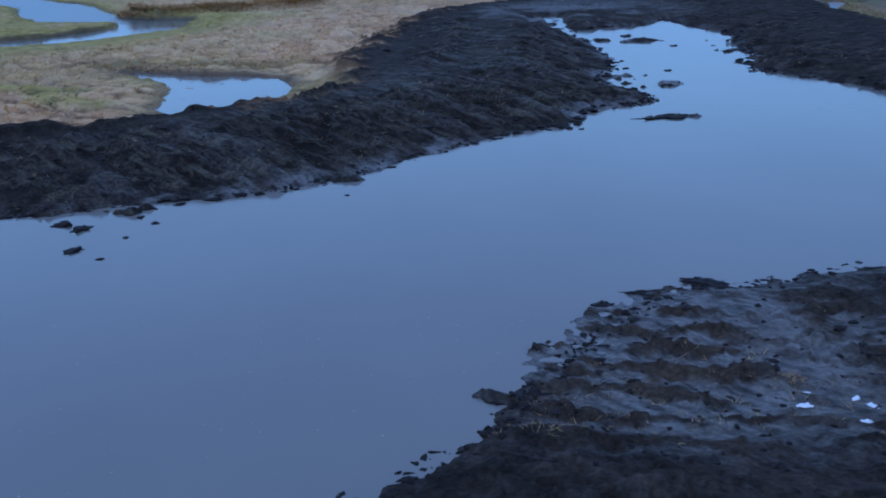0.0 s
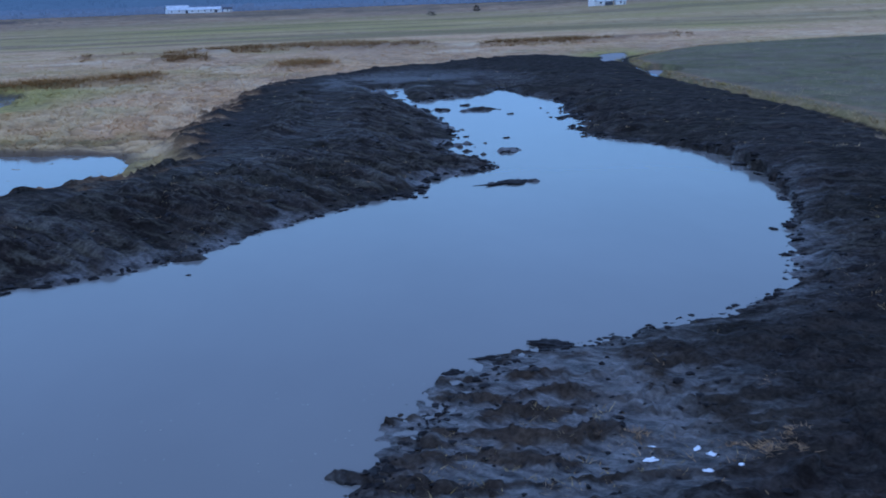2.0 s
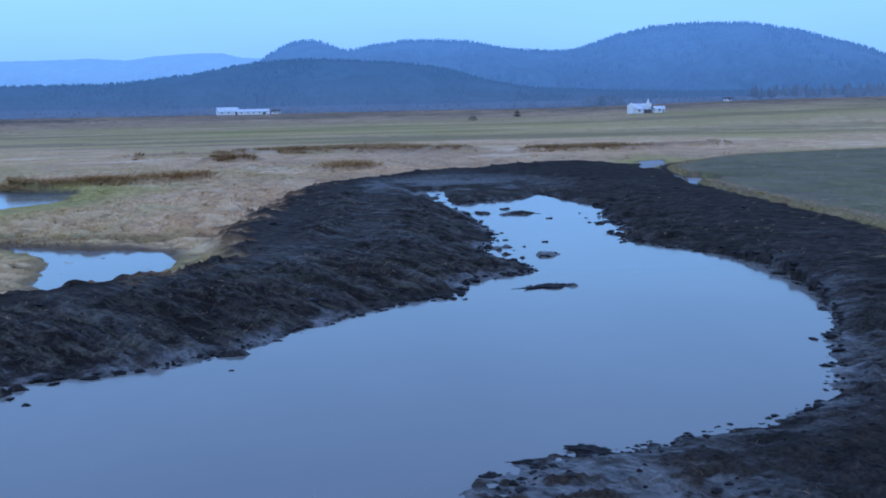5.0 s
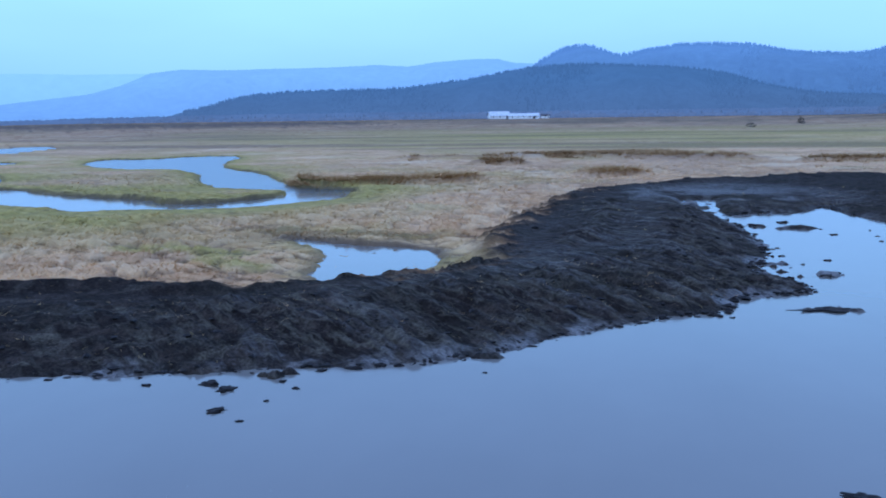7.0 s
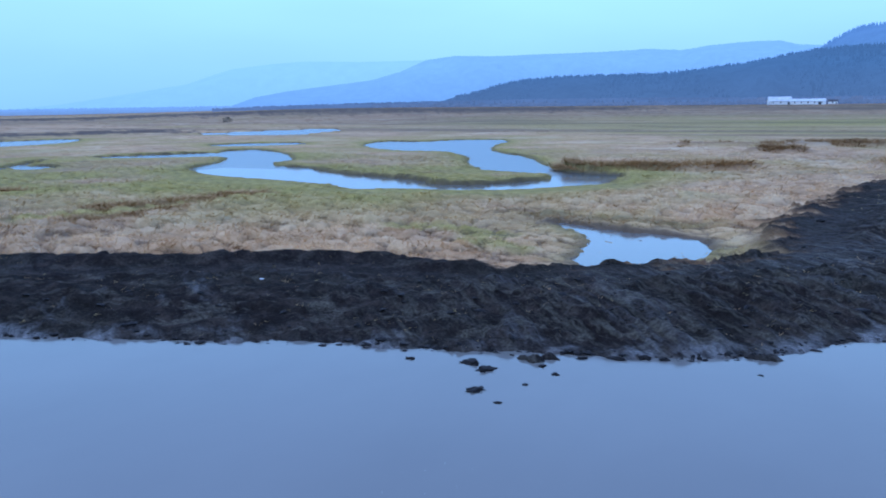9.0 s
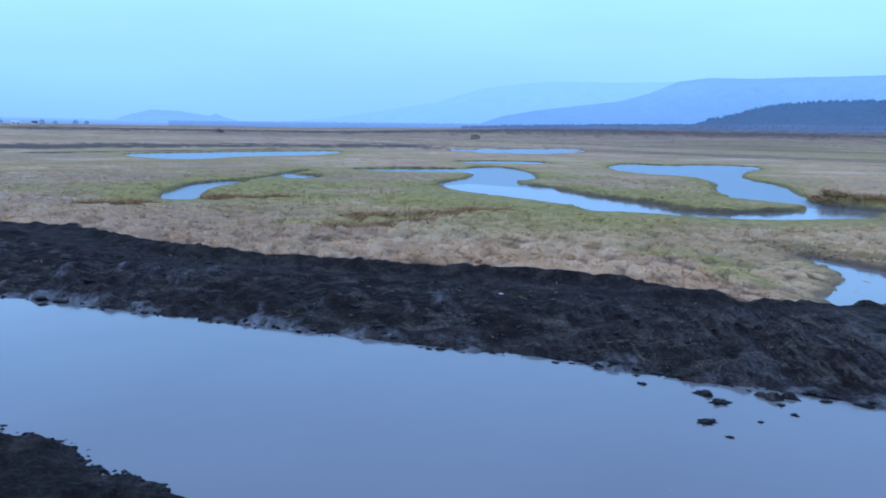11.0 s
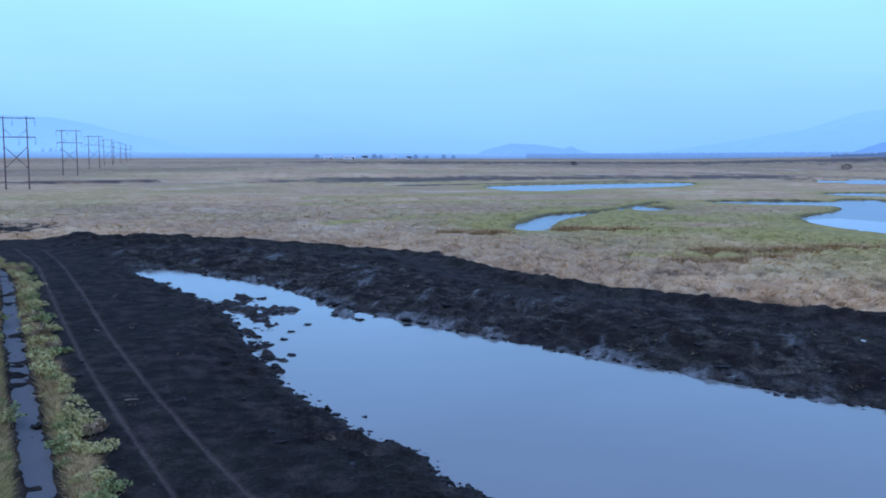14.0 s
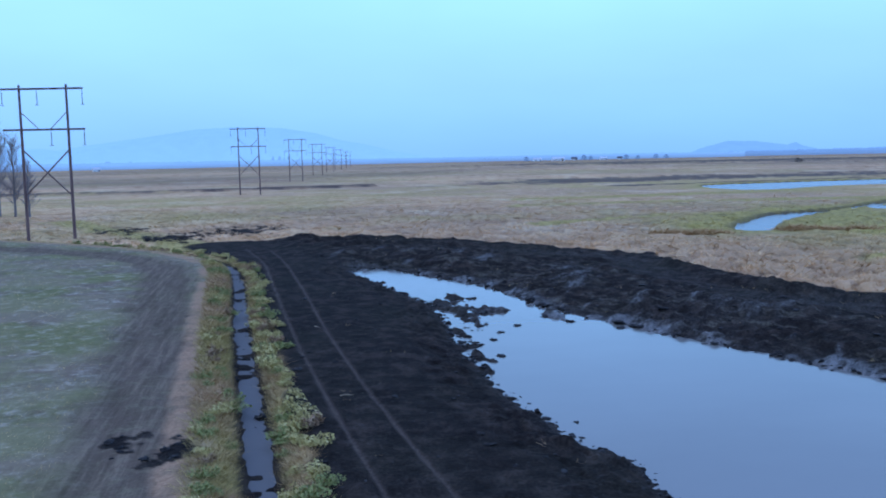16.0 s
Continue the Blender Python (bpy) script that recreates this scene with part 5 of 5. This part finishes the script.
def power_pole(tall=18.2):
    base = new("power_pole")
    for y in (-2.7, 2.7):
        bm = bmesh.new()
        tube(bm, (0, y, -0.5), (0, y, tall), 0.20, 0.125, 12)
        part("pole", bm, RUST, base)
    for z, half in ((tall - 0.5, 4.7), (tall - 5.2, 4.7)):
        bm = bmesh.new()
        box(bm, 0.17, -half, z - 0.11, 0.33, half, z + 0.11)
        arm = part("crossarm", bm, RUST, base)
        for y in ((-half + 0.1, -0.6, half - 0.1) if z > tall - 1 else (-half + 0.1, 0.8, half - 0.1)):
            bm = bmesh.new()
            tube(bm, (0.25, y, z - 0.14), (0.25, y, z - 1.85), 0.03, 0.03, 6)
            for k in range(9):
                tube(bm, (0.25, y, z - 0.45 - 0.15 * k), (0.25, y, z - 0.52 - 0.15 * k), 0.075, 0.05, 8)
            tube(bm, (0.05, y + 0.1, z - 1.86), (0.45, y - 0.1, z - 1.86), 0.04, 0.04, 6)
            part("insulator", bm, GLASS, arm, "hanging insulator string")
    z = tall - 7.6
    for s in (-1, 1):
        bm = bmesh.new()
        tube(bm, (-0.2 * s, -2.7 * s, z), (-0.2 * s, 2.7 * s, z - 5.4), 0.085, 0.085, 8)
        part("brace", bm, RUST, base)
        bm = bmesh.new()
        tube(bm, (0.0, 2.6 * s, tall - 3.2), (0.0, 0.7 * s, tall - 5.1), 0.05, 0.05, 8)
        part("knee_brace", bm, RUST, base)
    return tagged(base, "weathered brown steel H-frame power pole with two crossarms", "power pole", "poles of the power line")


first = power_pole()
line_turn = math.degrees(math.atan2(26.8, -134.6)) - 180
spots = [(-113.9, -19.9)] + [(-248.5 - 138.5 * k, 6.5 + 22.7 * k) for k in range(7)]
for k, (x, y) in enumerate(spots):
    z = float(terrain(np.array([x]), np.array([y]))[0][0])
    m = pose(x, y, z, 0, 0, line_turn)
    if k == 0:
        first.matrix_world = m
    else:
        copy_thing(first, m)

# ---------------------------------------------------------------- trees
BARK = Nodes("grey_bark", (0.19, 0.165, 0.16), 0.9).mat
TWIG = Nodes("bare_twigs", (0.24, 0.20, 0.195), 0.9).mat
# distant trees glow with the haze in front of them
FAR_TWIG = backdrop_material("far_twigs", (0.05, 0.05, 0.05), (0.10, 0.20, 0.44), 0.9)


def bare_tree(seed, tall, wide, bark, twig, name="bare_tree", label="bare grey tree with fine upright twigs"):
    r = random.Random(seed)
    base = new(name)
    bm = bmesh.new()
    tube(bm, (0, 0, -0.2), (0.1, 0.05, tall * 0.5), tall * 0.018, tall * 0.010, 8)
    tube(bm, (0.1, 0.05, tall * 0.5), (0, 0, tall * 0.96), tall * 0.010, tall * 0.002, 6)
    part("trunk", bm, bark, base)
    bm = bmesh.new()
    for k in range(64):
        f = r.uniform(0.12, 0.92)
        a, reach = r.uniform(0, 6.28), wide * (1.1 - f) ** 0.6 * r.uniform(0.5, 1.0)
        p = Vector((0, 0, tall * f))
        q = p + Vector((math.cos(a) * reach, math.sin(a) * reach, tall * r.uniform(0.10, 0.22)))
        tube(bm, p, q, tall * 0.004, tall * 0.0012, 4)
        for j in range(22):
            s = p.lerp(q, r.uniform(0.2, 1.0))
            e = s + Vector((r.uniform(-0.5, 0.5) * wide, r.uniform(-0.5, 0.5) * wide, tall * r.uniform(0.02, 0.13)))
            side = Vector((r.uniform(-1, 1), r.uniform(-1, 1), 0)).normalized() * tall * 0.0016
            bm.faces.new([bm.verts.new(v) for v in (s - side, s + side, e)])
    part("crown", bm, twig, base)
    return tagged(base, label, "tree", "bare trees by the field")


for k, (x, y, h) in enumerate(((-174, -42, 14), (-168, -35.2, 13), (-171.5, -38.5, 15), (-176, -46, 13), (-165.5, -32.4, 9))):
    t = bare_tree(40 + k, h, h * 0.22, BARK, TWIG)
    t.matrix_world = pose(x, y, 0.6, 0, 0, 60 * k)


def shrub(seed, wide, tall, material, name, label):
    """A rounded shrub of many small leaf clumps on a short stem."""
    r = random.Random(seed)
    base = new(name)
    bm = bmesh.new()
    tube(bm, (0, 0, -0.1), (0, 0, tall * 0.5), wide * 0.05, wide * 0.03, 6)
    part("stem", bm, BARK, base)
    bm = bmesh.new()
    for k in range(340):
        a, u, t = r.uniform(0, 6.28), r.random() ** 0.5, r.random()
        c = Vector((math.cos(a) * wide * u * math.sqrt(max(0.05, 1 - (t - 0.35) ** 2 * 1.8)), math.sin(a) * wide * u * math.sqrt(max(0.05, 1 - (t - 0.35) ** 2 * 1.8)), tall * (0.08 + 0.92 * t * (1 - 0.3 * u))))
        s = tall * r.uniform(0.05, 0.12)
        turn = Euler((r.uniform(-1.5, 1.5), r.uniform(-1.5, 1.5), r.uniform(0, 6.3))).to_matrix()
        bm.faces.new([bm.verts.new(turn @ Vector(v) * s + c) for v in ((-0.6, 0, 0), (0, -0.5, 0.15), (0.6, 0, 0), (0, 0.5, 0.15))])
    part("foliage", bm, material, base)
    return tagged(base, label, "shrub", "shrubs on the plain")


DULL = weed_material("dull_leaf", (0.030, 0.028, 0.020), (0.055, 0.045, 0.032), (0.09, 0.07, 0.05))


def polar(az, dist):
    return -dist * math.sin(radians(az)), dist * math.cos(radians(az))


for k, (az, dist, w, h) in enumerate(((39.1, 560, 3.5, 4.2), (-9.7, 620, 3.5, 3.6), (-12.5, 700, 3.0, 5.5), (55.0, 700, 3, 4))):
    x, y = polar(az, dist)
    z = float(terrain(np.array([x]), np.array([y]))[0][0])
    shrub(60 + k, w, h, DULL, "shrub", "dark leafless shrub standing alone on the plain").matrix_world = pose(x, y, z)

# far woods along the feet of the hills and over the nearer slope
r3 = np.random.default_rng(23)


def conifers(name, az0, az1, d0, d1, count, tall, height, material, label):
    a, dd = r3.uniform(az0, az1, count), r3.uniform(d0, d1, count)
    x, y = -dd * np.sin(np.radians(a)), dd * np.cos(np.radians(a))
    z = height(a, dd)
    h = tall * r3.uniform(0.6, 1.25, count)
    w = h * r3.uniform(0.16, 0.30, count)
    sides = 6
    ang = np.linspace(0, 2 * math.pi, sides + 1)[:-1]
    jag = r3.uniform(0.7, 1.3, (count, sides))
    ring = np.stack([x[:, None] + w[:, None] * np.cos(ang) * jag, y[:, None] + w[:, None] * np.sin(ang) * jag, (z - 1)[:, None] + 0.12 * h[:, None] * np.ones(sides)], -1)
    mid = np.stack([x[:, None] + 0.62 * w[:, None] * np.cos(ang + 0.5) * jag[:, ::-1], y[:, None] + 0.62 * w[:, None] * np.sin(ang + 0.5) * jag[:, ::-1], z[:, None] + h[:, None] * r3.uniform(0.4, 0.6, (count, sides))], -1)
    tip = np.stack([x, y, z + h], -1)[:, None, :]
    v = np.concatenate([ring, mid, tip], 1)
    f = []
    for k in range(sides):
        j = (k + 1) % sides
        f += [(k, j, sides + k), (j, sides + j, sides + k), (sides + k, sides + j, 2 * sides)]
    f = (np.array(f)[None] + (np.arange(count) * (2 * sides + 1))[:, None, None]).reshape(-1, 3)
    return tagged(new(name, mesh_from(name, v.reshape(-1, 3), f, material)), label, "woods", kind="stuff")


def on_slope(skyline, d0, deep):
    """Ground height on one of the hills, by direction and distance."""
    az, el = [p[0] for p in skyline][::-1], [p[1] for p in skyline][::-1]

    def height(a, dd):
        f = np.clip((dd - d0) / deep, 0, 1)
        return ((d0 + deep) * np.tan(np.radians(np.interp(a, az, el))) + 9) * np.sin(f * math.pi / 2) ** 0.8 - 3
    return height


# haze put into the trees as glow, matched to their hills
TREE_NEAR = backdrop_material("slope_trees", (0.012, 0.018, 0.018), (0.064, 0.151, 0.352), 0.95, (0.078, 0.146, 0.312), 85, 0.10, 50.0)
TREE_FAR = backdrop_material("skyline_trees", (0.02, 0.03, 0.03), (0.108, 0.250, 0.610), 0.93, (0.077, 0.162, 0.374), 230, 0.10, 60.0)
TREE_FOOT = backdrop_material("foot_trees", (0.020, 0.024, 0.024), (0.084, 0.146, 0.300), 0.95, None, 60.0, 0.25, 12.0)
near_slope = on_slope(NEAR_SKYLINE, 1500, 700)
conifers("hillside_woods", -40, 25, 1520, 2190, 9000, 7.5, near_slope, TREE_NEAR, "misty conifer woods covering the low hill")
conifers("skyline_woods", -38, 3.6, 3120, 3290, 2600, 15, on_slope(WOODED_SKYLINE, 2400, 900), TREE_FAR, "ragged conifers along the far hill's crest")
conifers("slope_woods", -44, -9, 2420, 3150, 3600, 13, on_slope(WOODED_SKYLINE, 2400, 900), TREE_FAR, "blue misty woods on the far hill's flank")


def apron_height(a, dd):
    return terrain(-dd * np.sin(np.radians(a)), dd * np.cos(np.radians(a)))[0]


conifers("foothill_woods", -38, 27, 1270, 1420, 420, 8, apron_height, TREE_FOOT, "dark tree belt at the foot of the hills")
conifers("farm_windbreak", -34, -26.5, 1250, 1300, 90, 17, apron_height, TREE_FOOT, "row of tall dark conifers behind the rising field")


def brush(name, az0, az1, d0, d1, count, wide, tall, material, label):
    """Rounded leafless bushes far off: uneven domes of four tiers."""
    a, dd = r3.uniform(az0, az1, count), r3.uniform(d0, d1, count)
    x, y = -dd * np.sin(np.radians(a)), dd * np.cos(np.radians(a))
    z = apron_height(a, dd)
    w, h = wide * r3.uniform(0.5, 1.4, count), tall * r3.uniform(0.5, 1.3, count)
    sides, tiers = 8, ((0.0, 0.75), (0.35, 1.0), (0.7, 0.7), (0.95, 0.25))
    ang = np.linspace(0, 2 * math.pi, sides + 1)[:-1]
    rings = []
    for up, wider in tiers:
        jag = r3.uniform(0.65, 1.3, (count, sides))
        rings.append(np.stack([x[:, None] + w[:, None] * wider * np.cos(ang) * jag, y[:, None] + w[:, None] * wider * np.sin(ang) * jag,
                               z[:, None] - 0.5 + h[:, None] * (up + r3.uniform(-0.1, 0.1, (count, sides)))], -1))
    v = np.concatenate(rings, 1)
    f = [(t * sides + k, t * sides + (k + 1) % sides, (t + 1) * sides + (k + 1) % sides, (t + 1) * sides + k) for t in range(3) for k in range(sides)]
    f = (np.array(f)[None] + (np.arange(count) * 4 * sides)[:, None, None]).reshape(-1, 4)
    return tagged(new(name, mesh_from(name, v.reshape(-1, 3), f, material)), label, "brush", kind="stuff")


# mauve here is haze glow over dark bare brush
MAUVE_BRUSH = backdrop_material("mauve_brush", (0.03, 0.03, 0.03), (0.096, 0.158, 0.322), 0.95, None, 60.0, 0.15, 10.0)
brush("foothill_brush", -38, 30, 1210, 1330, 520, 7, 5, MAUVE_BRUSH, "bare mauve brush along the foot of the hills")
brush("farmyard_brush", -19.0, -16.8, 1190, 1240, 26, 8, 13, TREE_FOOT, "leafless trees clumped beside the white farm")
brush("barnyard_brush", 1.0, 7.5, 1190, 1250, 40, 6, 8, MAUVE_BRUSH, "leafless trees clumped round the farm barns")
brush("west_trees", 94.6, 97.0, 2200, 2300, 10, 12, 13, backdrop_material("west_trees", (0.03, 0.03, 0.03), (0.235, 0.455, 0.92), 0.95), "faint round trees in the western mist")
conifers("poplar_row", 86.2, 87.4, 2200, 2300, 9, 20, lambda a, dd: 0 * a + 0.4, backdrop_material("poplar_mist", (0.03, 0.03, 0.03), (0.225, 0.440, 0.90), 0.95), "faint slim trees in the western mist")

# ---------------------------------------------------------------- far buildings
WHITE = Nodes("white_boards", (0.80, 0.80, 0.78), 0.6)
WHITE.put("Base Color", WHITE.ramp(WHITE.noise(2.0, 4), [(0.3, (0.70, 0.71, 0.71)), (0.7, (0.82, 0.82, 0.80))]))
TIN = Nodes("tin_roof", (0.55, 0.58, 0.60), 0.45)
TIN.put("Base Color", TIN.ramp(TIN.noise(3.0, 4), [(0.3, (0.45, 0.48, 0.50)), (0.7, (0.66, 0.68, 0.70))]))
SLATE = Nodes("dark_roof", (0.08, 0.08, 0.09), 0.8).mat
PANE = Nodes("window_pane", (0.03, 0.035, 0.04), 0.1).mat


def building(name, long, deep, eaves, ridge_h, roof_mat, label, windows=3, wall_mat=None):
    base = new(name)
    wall_mat = wall_mat or WHITE.mat
    bm = bmesh.new()
    box(bm, -long / 2, -deep / 2, -0.6, long / 2, deep / 2, eaves)
    for x in (-long / 2, long / 2):
        bm.faces.new([bm.verts.new(p) for p in ((x, -deep / 2, eaves), (x, deep / 2, eaves), (x, 0, ridge_h - 0.1))])
    part("wall", bm, wall_mat, base)
    for s in (-1, 1):
        bm = bmesh.new()
        o = 0.5
        p = [(-long / 2 - o, s * (deep / 2 + o), eaves - 0.2), (long / 2 + o, s * (deep / 2 + o), eaves - 0.2), (long / 2 + o, 0, ridge_h), (-long / 2 - o, 0, ridge_h)]
        low = [bm.verts.new(v) for v in p]
        high = [bm.verts.new((v[0], v[1], v[2] + 0.18)) for v in p]
        bm.faces.new(low)
        bm.faces.new(high[::-1])
        for k in range(4):
            bm.faces.new((low[k], high[k], high[(k + 1) % 4], low[(k + 1) % 4]))
        part("roof", bm, roof_mat, base)
    for k in range(windows):
        x = (k + 0.5) / windows * long - long / 2
        bm = bmesh.new()
        box(bm, x - 0.6, -deep / 2 - 0.05, eaves * 0.4, x + 0.6, -deep / 2 + 0.02, eaves * 0.4 + 1.4)
        part("window", bm, PANE, base)
    bm = bmesh.new()
    box(bm, long * 0.3, -deep / 2 - 0.06, -0.1, long * 0.3 + min(3.0, long * 0.1), -deep / 2 + 0.02, min(3.0, eaves * 0.8))
    part("door", bm, SLATE, base)
    return tagged(base, label, "building")


def set_at(ob, az, dist, turn=0.0):
    x, y = polar(az, dist)
    z = float(terrain(np.array([x]), np.array([y]))[0][0])
    ob.matrix_world = pose(x, y, z, 0, 0, az + turn)


set_at(building("farm_barn", 24, 14, 3.6, 8.5, TIN.mat, "long white farm barn with a pale tin roof"), 5.5, 1080, 12)
set_at(building("farm_shed", 34, 12, 3.4, 6.0, TIN.mat, "low grey-white farm shed below the wooded hill", 5), 3.9, 1060, -6)
set_at(building("farm_outhouse", 10, 8, 3.0, 5.0, SLATE, "small white outhouse beside the barns", 1), 2.6, 1090, 0)
house = building("farmhouse", 14.5, 9, 3.0, 6.6, TIN.mat, "white farmhouse with a pale roof and two gables", 3)
for x0, x1, eaves, peak, front in ((-8.2, -4.0, 5.6, 7.2, -7.0), (4.2, 7.0, 5.8, 8.6, -5.6)):
    bm = bmesh.new()
    box(bm, x0, front, -0.6, x1, 0.0, eaves)
    for y in (front, 0.0):
        bm.faces.new([bm.verts.new(p) for p in ((x0, y, eaves), (x1, y, eaves), ((x0 + x1) / 2, y, peak))])
    for xa, xb in ((x0, (x0 + x1) / 2), (x1, (x0 + x1) / 2)):
        bm.faces.new([bm.verts.new(p) for p in ((xa, front, eaves), (xa, 0.0, eaves), (xb, 0.0, peak), (xb, front, peak))])
    part("gable", bm, WHITE.mat, house)
# solid dark block in place of the carport's shaded opening
bm = bmesh.new()
box(bm, 3.4, -7.4, -0.1, 8.6, -5.7, 2.7)
part("carport", bm, SLATE, house, "dark block standing in for the shaded carport opening")
bm = bmesh.new()
box(bm, 5.0, -1.5, 7.6, 5.8, -0.7, 9.6)
part("chimney", bm, WHITE.mat, house)
set_at(house, -20.1, 660, -8)
set_at(building("garden_shed", 7, 6, 2.6, 4.4, TIN.mat, "small white shed beside the farmhouse", 1), -21.2, 655, 10)
set_at(building("field_hut", 9, 6, 2.6, 4.2, SLATE, "small pale hut at the edge of the woods", 2), -25.2, 1120, 0)
for az, dist, long, deep, eaves, ridge_h, roof in ((70.5, 1500, 26, 12, 4, 7, TIN.mat), (69.2, 1520, 40, 14, 5, 8, TIN.mat), (68.2, 1560, 18, 10, 4, 7, SLATE), (66.4, 1480, 22, 12, 4, 6.5, TIN.mat), (65.4, 1500, 14, 9, 4, 6.5, SLATE),
                                         (25.5, 1250, 9, 6, 2.4, 4, SLATE), (20.6, 1300, 11, 6, 2.4, 4, SLATE), (97.5, 1300, 18, 9, 4, 7, TIN.mat)):
    set_at(building("distant_house", 0.5 * long, 0.6 * deep, 0.65 * eaves, 0.75 * ridge_h, roof, "pale distant farm building low on the horizon", 2), az, dist, 8)
for k, (az, dist, h) in enumerate(((71.2, 1480, 9), (67.6, 1500, 10), (67.2, 1510, 8), (65.0, 1490, 9), (64.3, 1500, 7), (63.2, 1520, 9), (62.6, 1530, 8))):
    x, y = polar(az, dist)
    shrub(90 + k, h * 0.55, h, FAR_TWIG, "distant_tree", "rounded distant tree beside the farm buildings").matrix_world = pose(x, y, 0.4)

# ---------------------------------------------------------------- small things on the mud
PLASTIC = Nodes("white_plastic", (0.78, 0.80, 0.82), 0.35).mat


def scrap(x, y, size, turn):
    me = lump("litter", int(x * 100) % 50, 1.6, 1.0, 3)
    me.materials.clear()
    me.materials.append(PLASTIC)
    z = float(terrain(np.array([x]), np.array([y]))[0][0])
    ob = tagged(new("litter", me), "scrap of white plastic lying in the wet mud", "litter", "litter on the mud")
    ob.matrix_world = pose(x, y, max(z, 0.0) + 0.01, 0, 0, turn) @ Matrix.Diagonal((size, size, 0.4 * size, 1))


for x, y, size, turn in ((7.0, 15.5, 0.15, 10), (6.72, 14.95, 0.24, 0), (7.8, 15.2, 0.17, 40), (7.95, 14.8, 0.22, 130), (7.55, 14.2, 0.2, 0), (8.1, 14.0, 0.12, 20), (-25.5, 34.1, 0.24, 0)):
    scrap(x, y, size, turn)


def straw_heap(x, y, wide, tall, count, seed, label):
    r = np.random.default_rng(seed)
    px, py = x + r.normal(0, wide * 0.45, count), y + r.normal(0, wide * 0.3, count)
    pz = terrain(px, py)[0]
    tints = [np.zeros(count), r.uniform(0.3, 0.9, count), r.uniform(0, 0.3, count), np.ones(count), r.uniform(0.25, 0.7, count)]
    me = blade_mesh("straw_heap", STRAW, px, py, pz, np.full(count, tall), np.full(count, 0.014), np.full(count, 0.16), 12, r.normal(0, 0.8, (count, 2)), r, tints)
    tagged(new("straw_heap", me), label, "dead grass", kind="stuff")


strip_me = lump("plastic_strip", 23, 5.0, 0.35, 3)
strip_me.materials.clear()
strip_me.materials.append(PLASTIC)
strip = tagged(new("plastic_strip", strip_me), "crumpled strip of pale plastic sheet in wet mud", "litter", "litter on the mud")
strip.matrix_world = pose(7.58, 14.35, 0.10, 0, 0, -66) @ Matrix.Diagonal((0.9, 0.55, 0.12, 1))
straw_heap(9.0, 14.4, 0.6, 0.13, 60, 3, "heap of pale dead grass lying on black mud")
straw_heap(9.7, 14.9, 0.5, 0.10, 40, 4, "scatter of torn dead grass on the mud bank")
straw_heap(7.0, 16.2, 0.35, 0.12, 22, 5, "rusty brown patch of rotting grass in wet mud")
straw_heap(8.4, 14.9, 0.4, 0.12, 24, 6, "rusty brown patch of rotting grass in wet mud")
straw_heap(-22.6, 0.15, 0.55, 0.35, 60, 9, "pale heap of dead grass on the ditch shoulder")
straw_heap(10.6, 17.5, 0.5, 0.10, 14, 7, "thin wisps of straw in the dark mud")

twig_bm = bmesh.new()
tube(twig_bm, (-0.45, 0, 0.03), (0.1, 0.04, 0.05), 0.025, 0.02, 6)
tube(twig_bm, (0.1, 0.04, 0.05), (0.5, -0.03, 0.03), 0.02, 0.01, 6)
twig_me = bpy.data.meshes.new("stick")
twig_bm.to_mesh(twig_me)
twig_bm.free()
twig_me.materials.append(Nodes("dry_stick", (0.45, 0.36, 0.22), 0.8).mat)
for x, y, turn in ((-31.9, 4.35, 80), (-45.6, 4.6, 20)):
    z = float(terrain(np.array([x]), np.array([y]))[0][0])
    tagged(new("stick", twig_me), "pale dry stick lying between the wheel tracks", "stick").matrix_world = pose(x, y, z, 0, 0, turn) @ Matrix.Diagonal((0.5, 0.5, 0.5, 1))
stone = tagged(new("ditch_clod", ROUND[1]), "black mud clod sitting in the ditch water", "mud clod")
stone.matrix_world = pose(-31.2, 1.3, 0.12) @ Matrix.Diagonal((0.5, 0.5, 0.5, 1))

r = random.Random(77)
for k in range(16):
    cx2, cy2 = ((-27.8, -3.2) if k % 2 else (-27.0, -1.2))
    x, y = cx2 + r.gauss(0, 0.55), cy2 + r.gauss(0, 0.4)
    z = float(terrain(np.array([x]), np.array([y]))[0][0])
    ob = tagged(new("road_clod", ROUND[k % 6]), "black mud clod dropped on the farm track", "mud clod", "mud dropped on the track")
    size = r.uniform(0.12, 0.42)
    ob.matrix_world = pose(x, y, z, 0, 0, r.uniform(0, 180)) @ Matrix.Diagonal((size, size, 0.5 * size, 1))
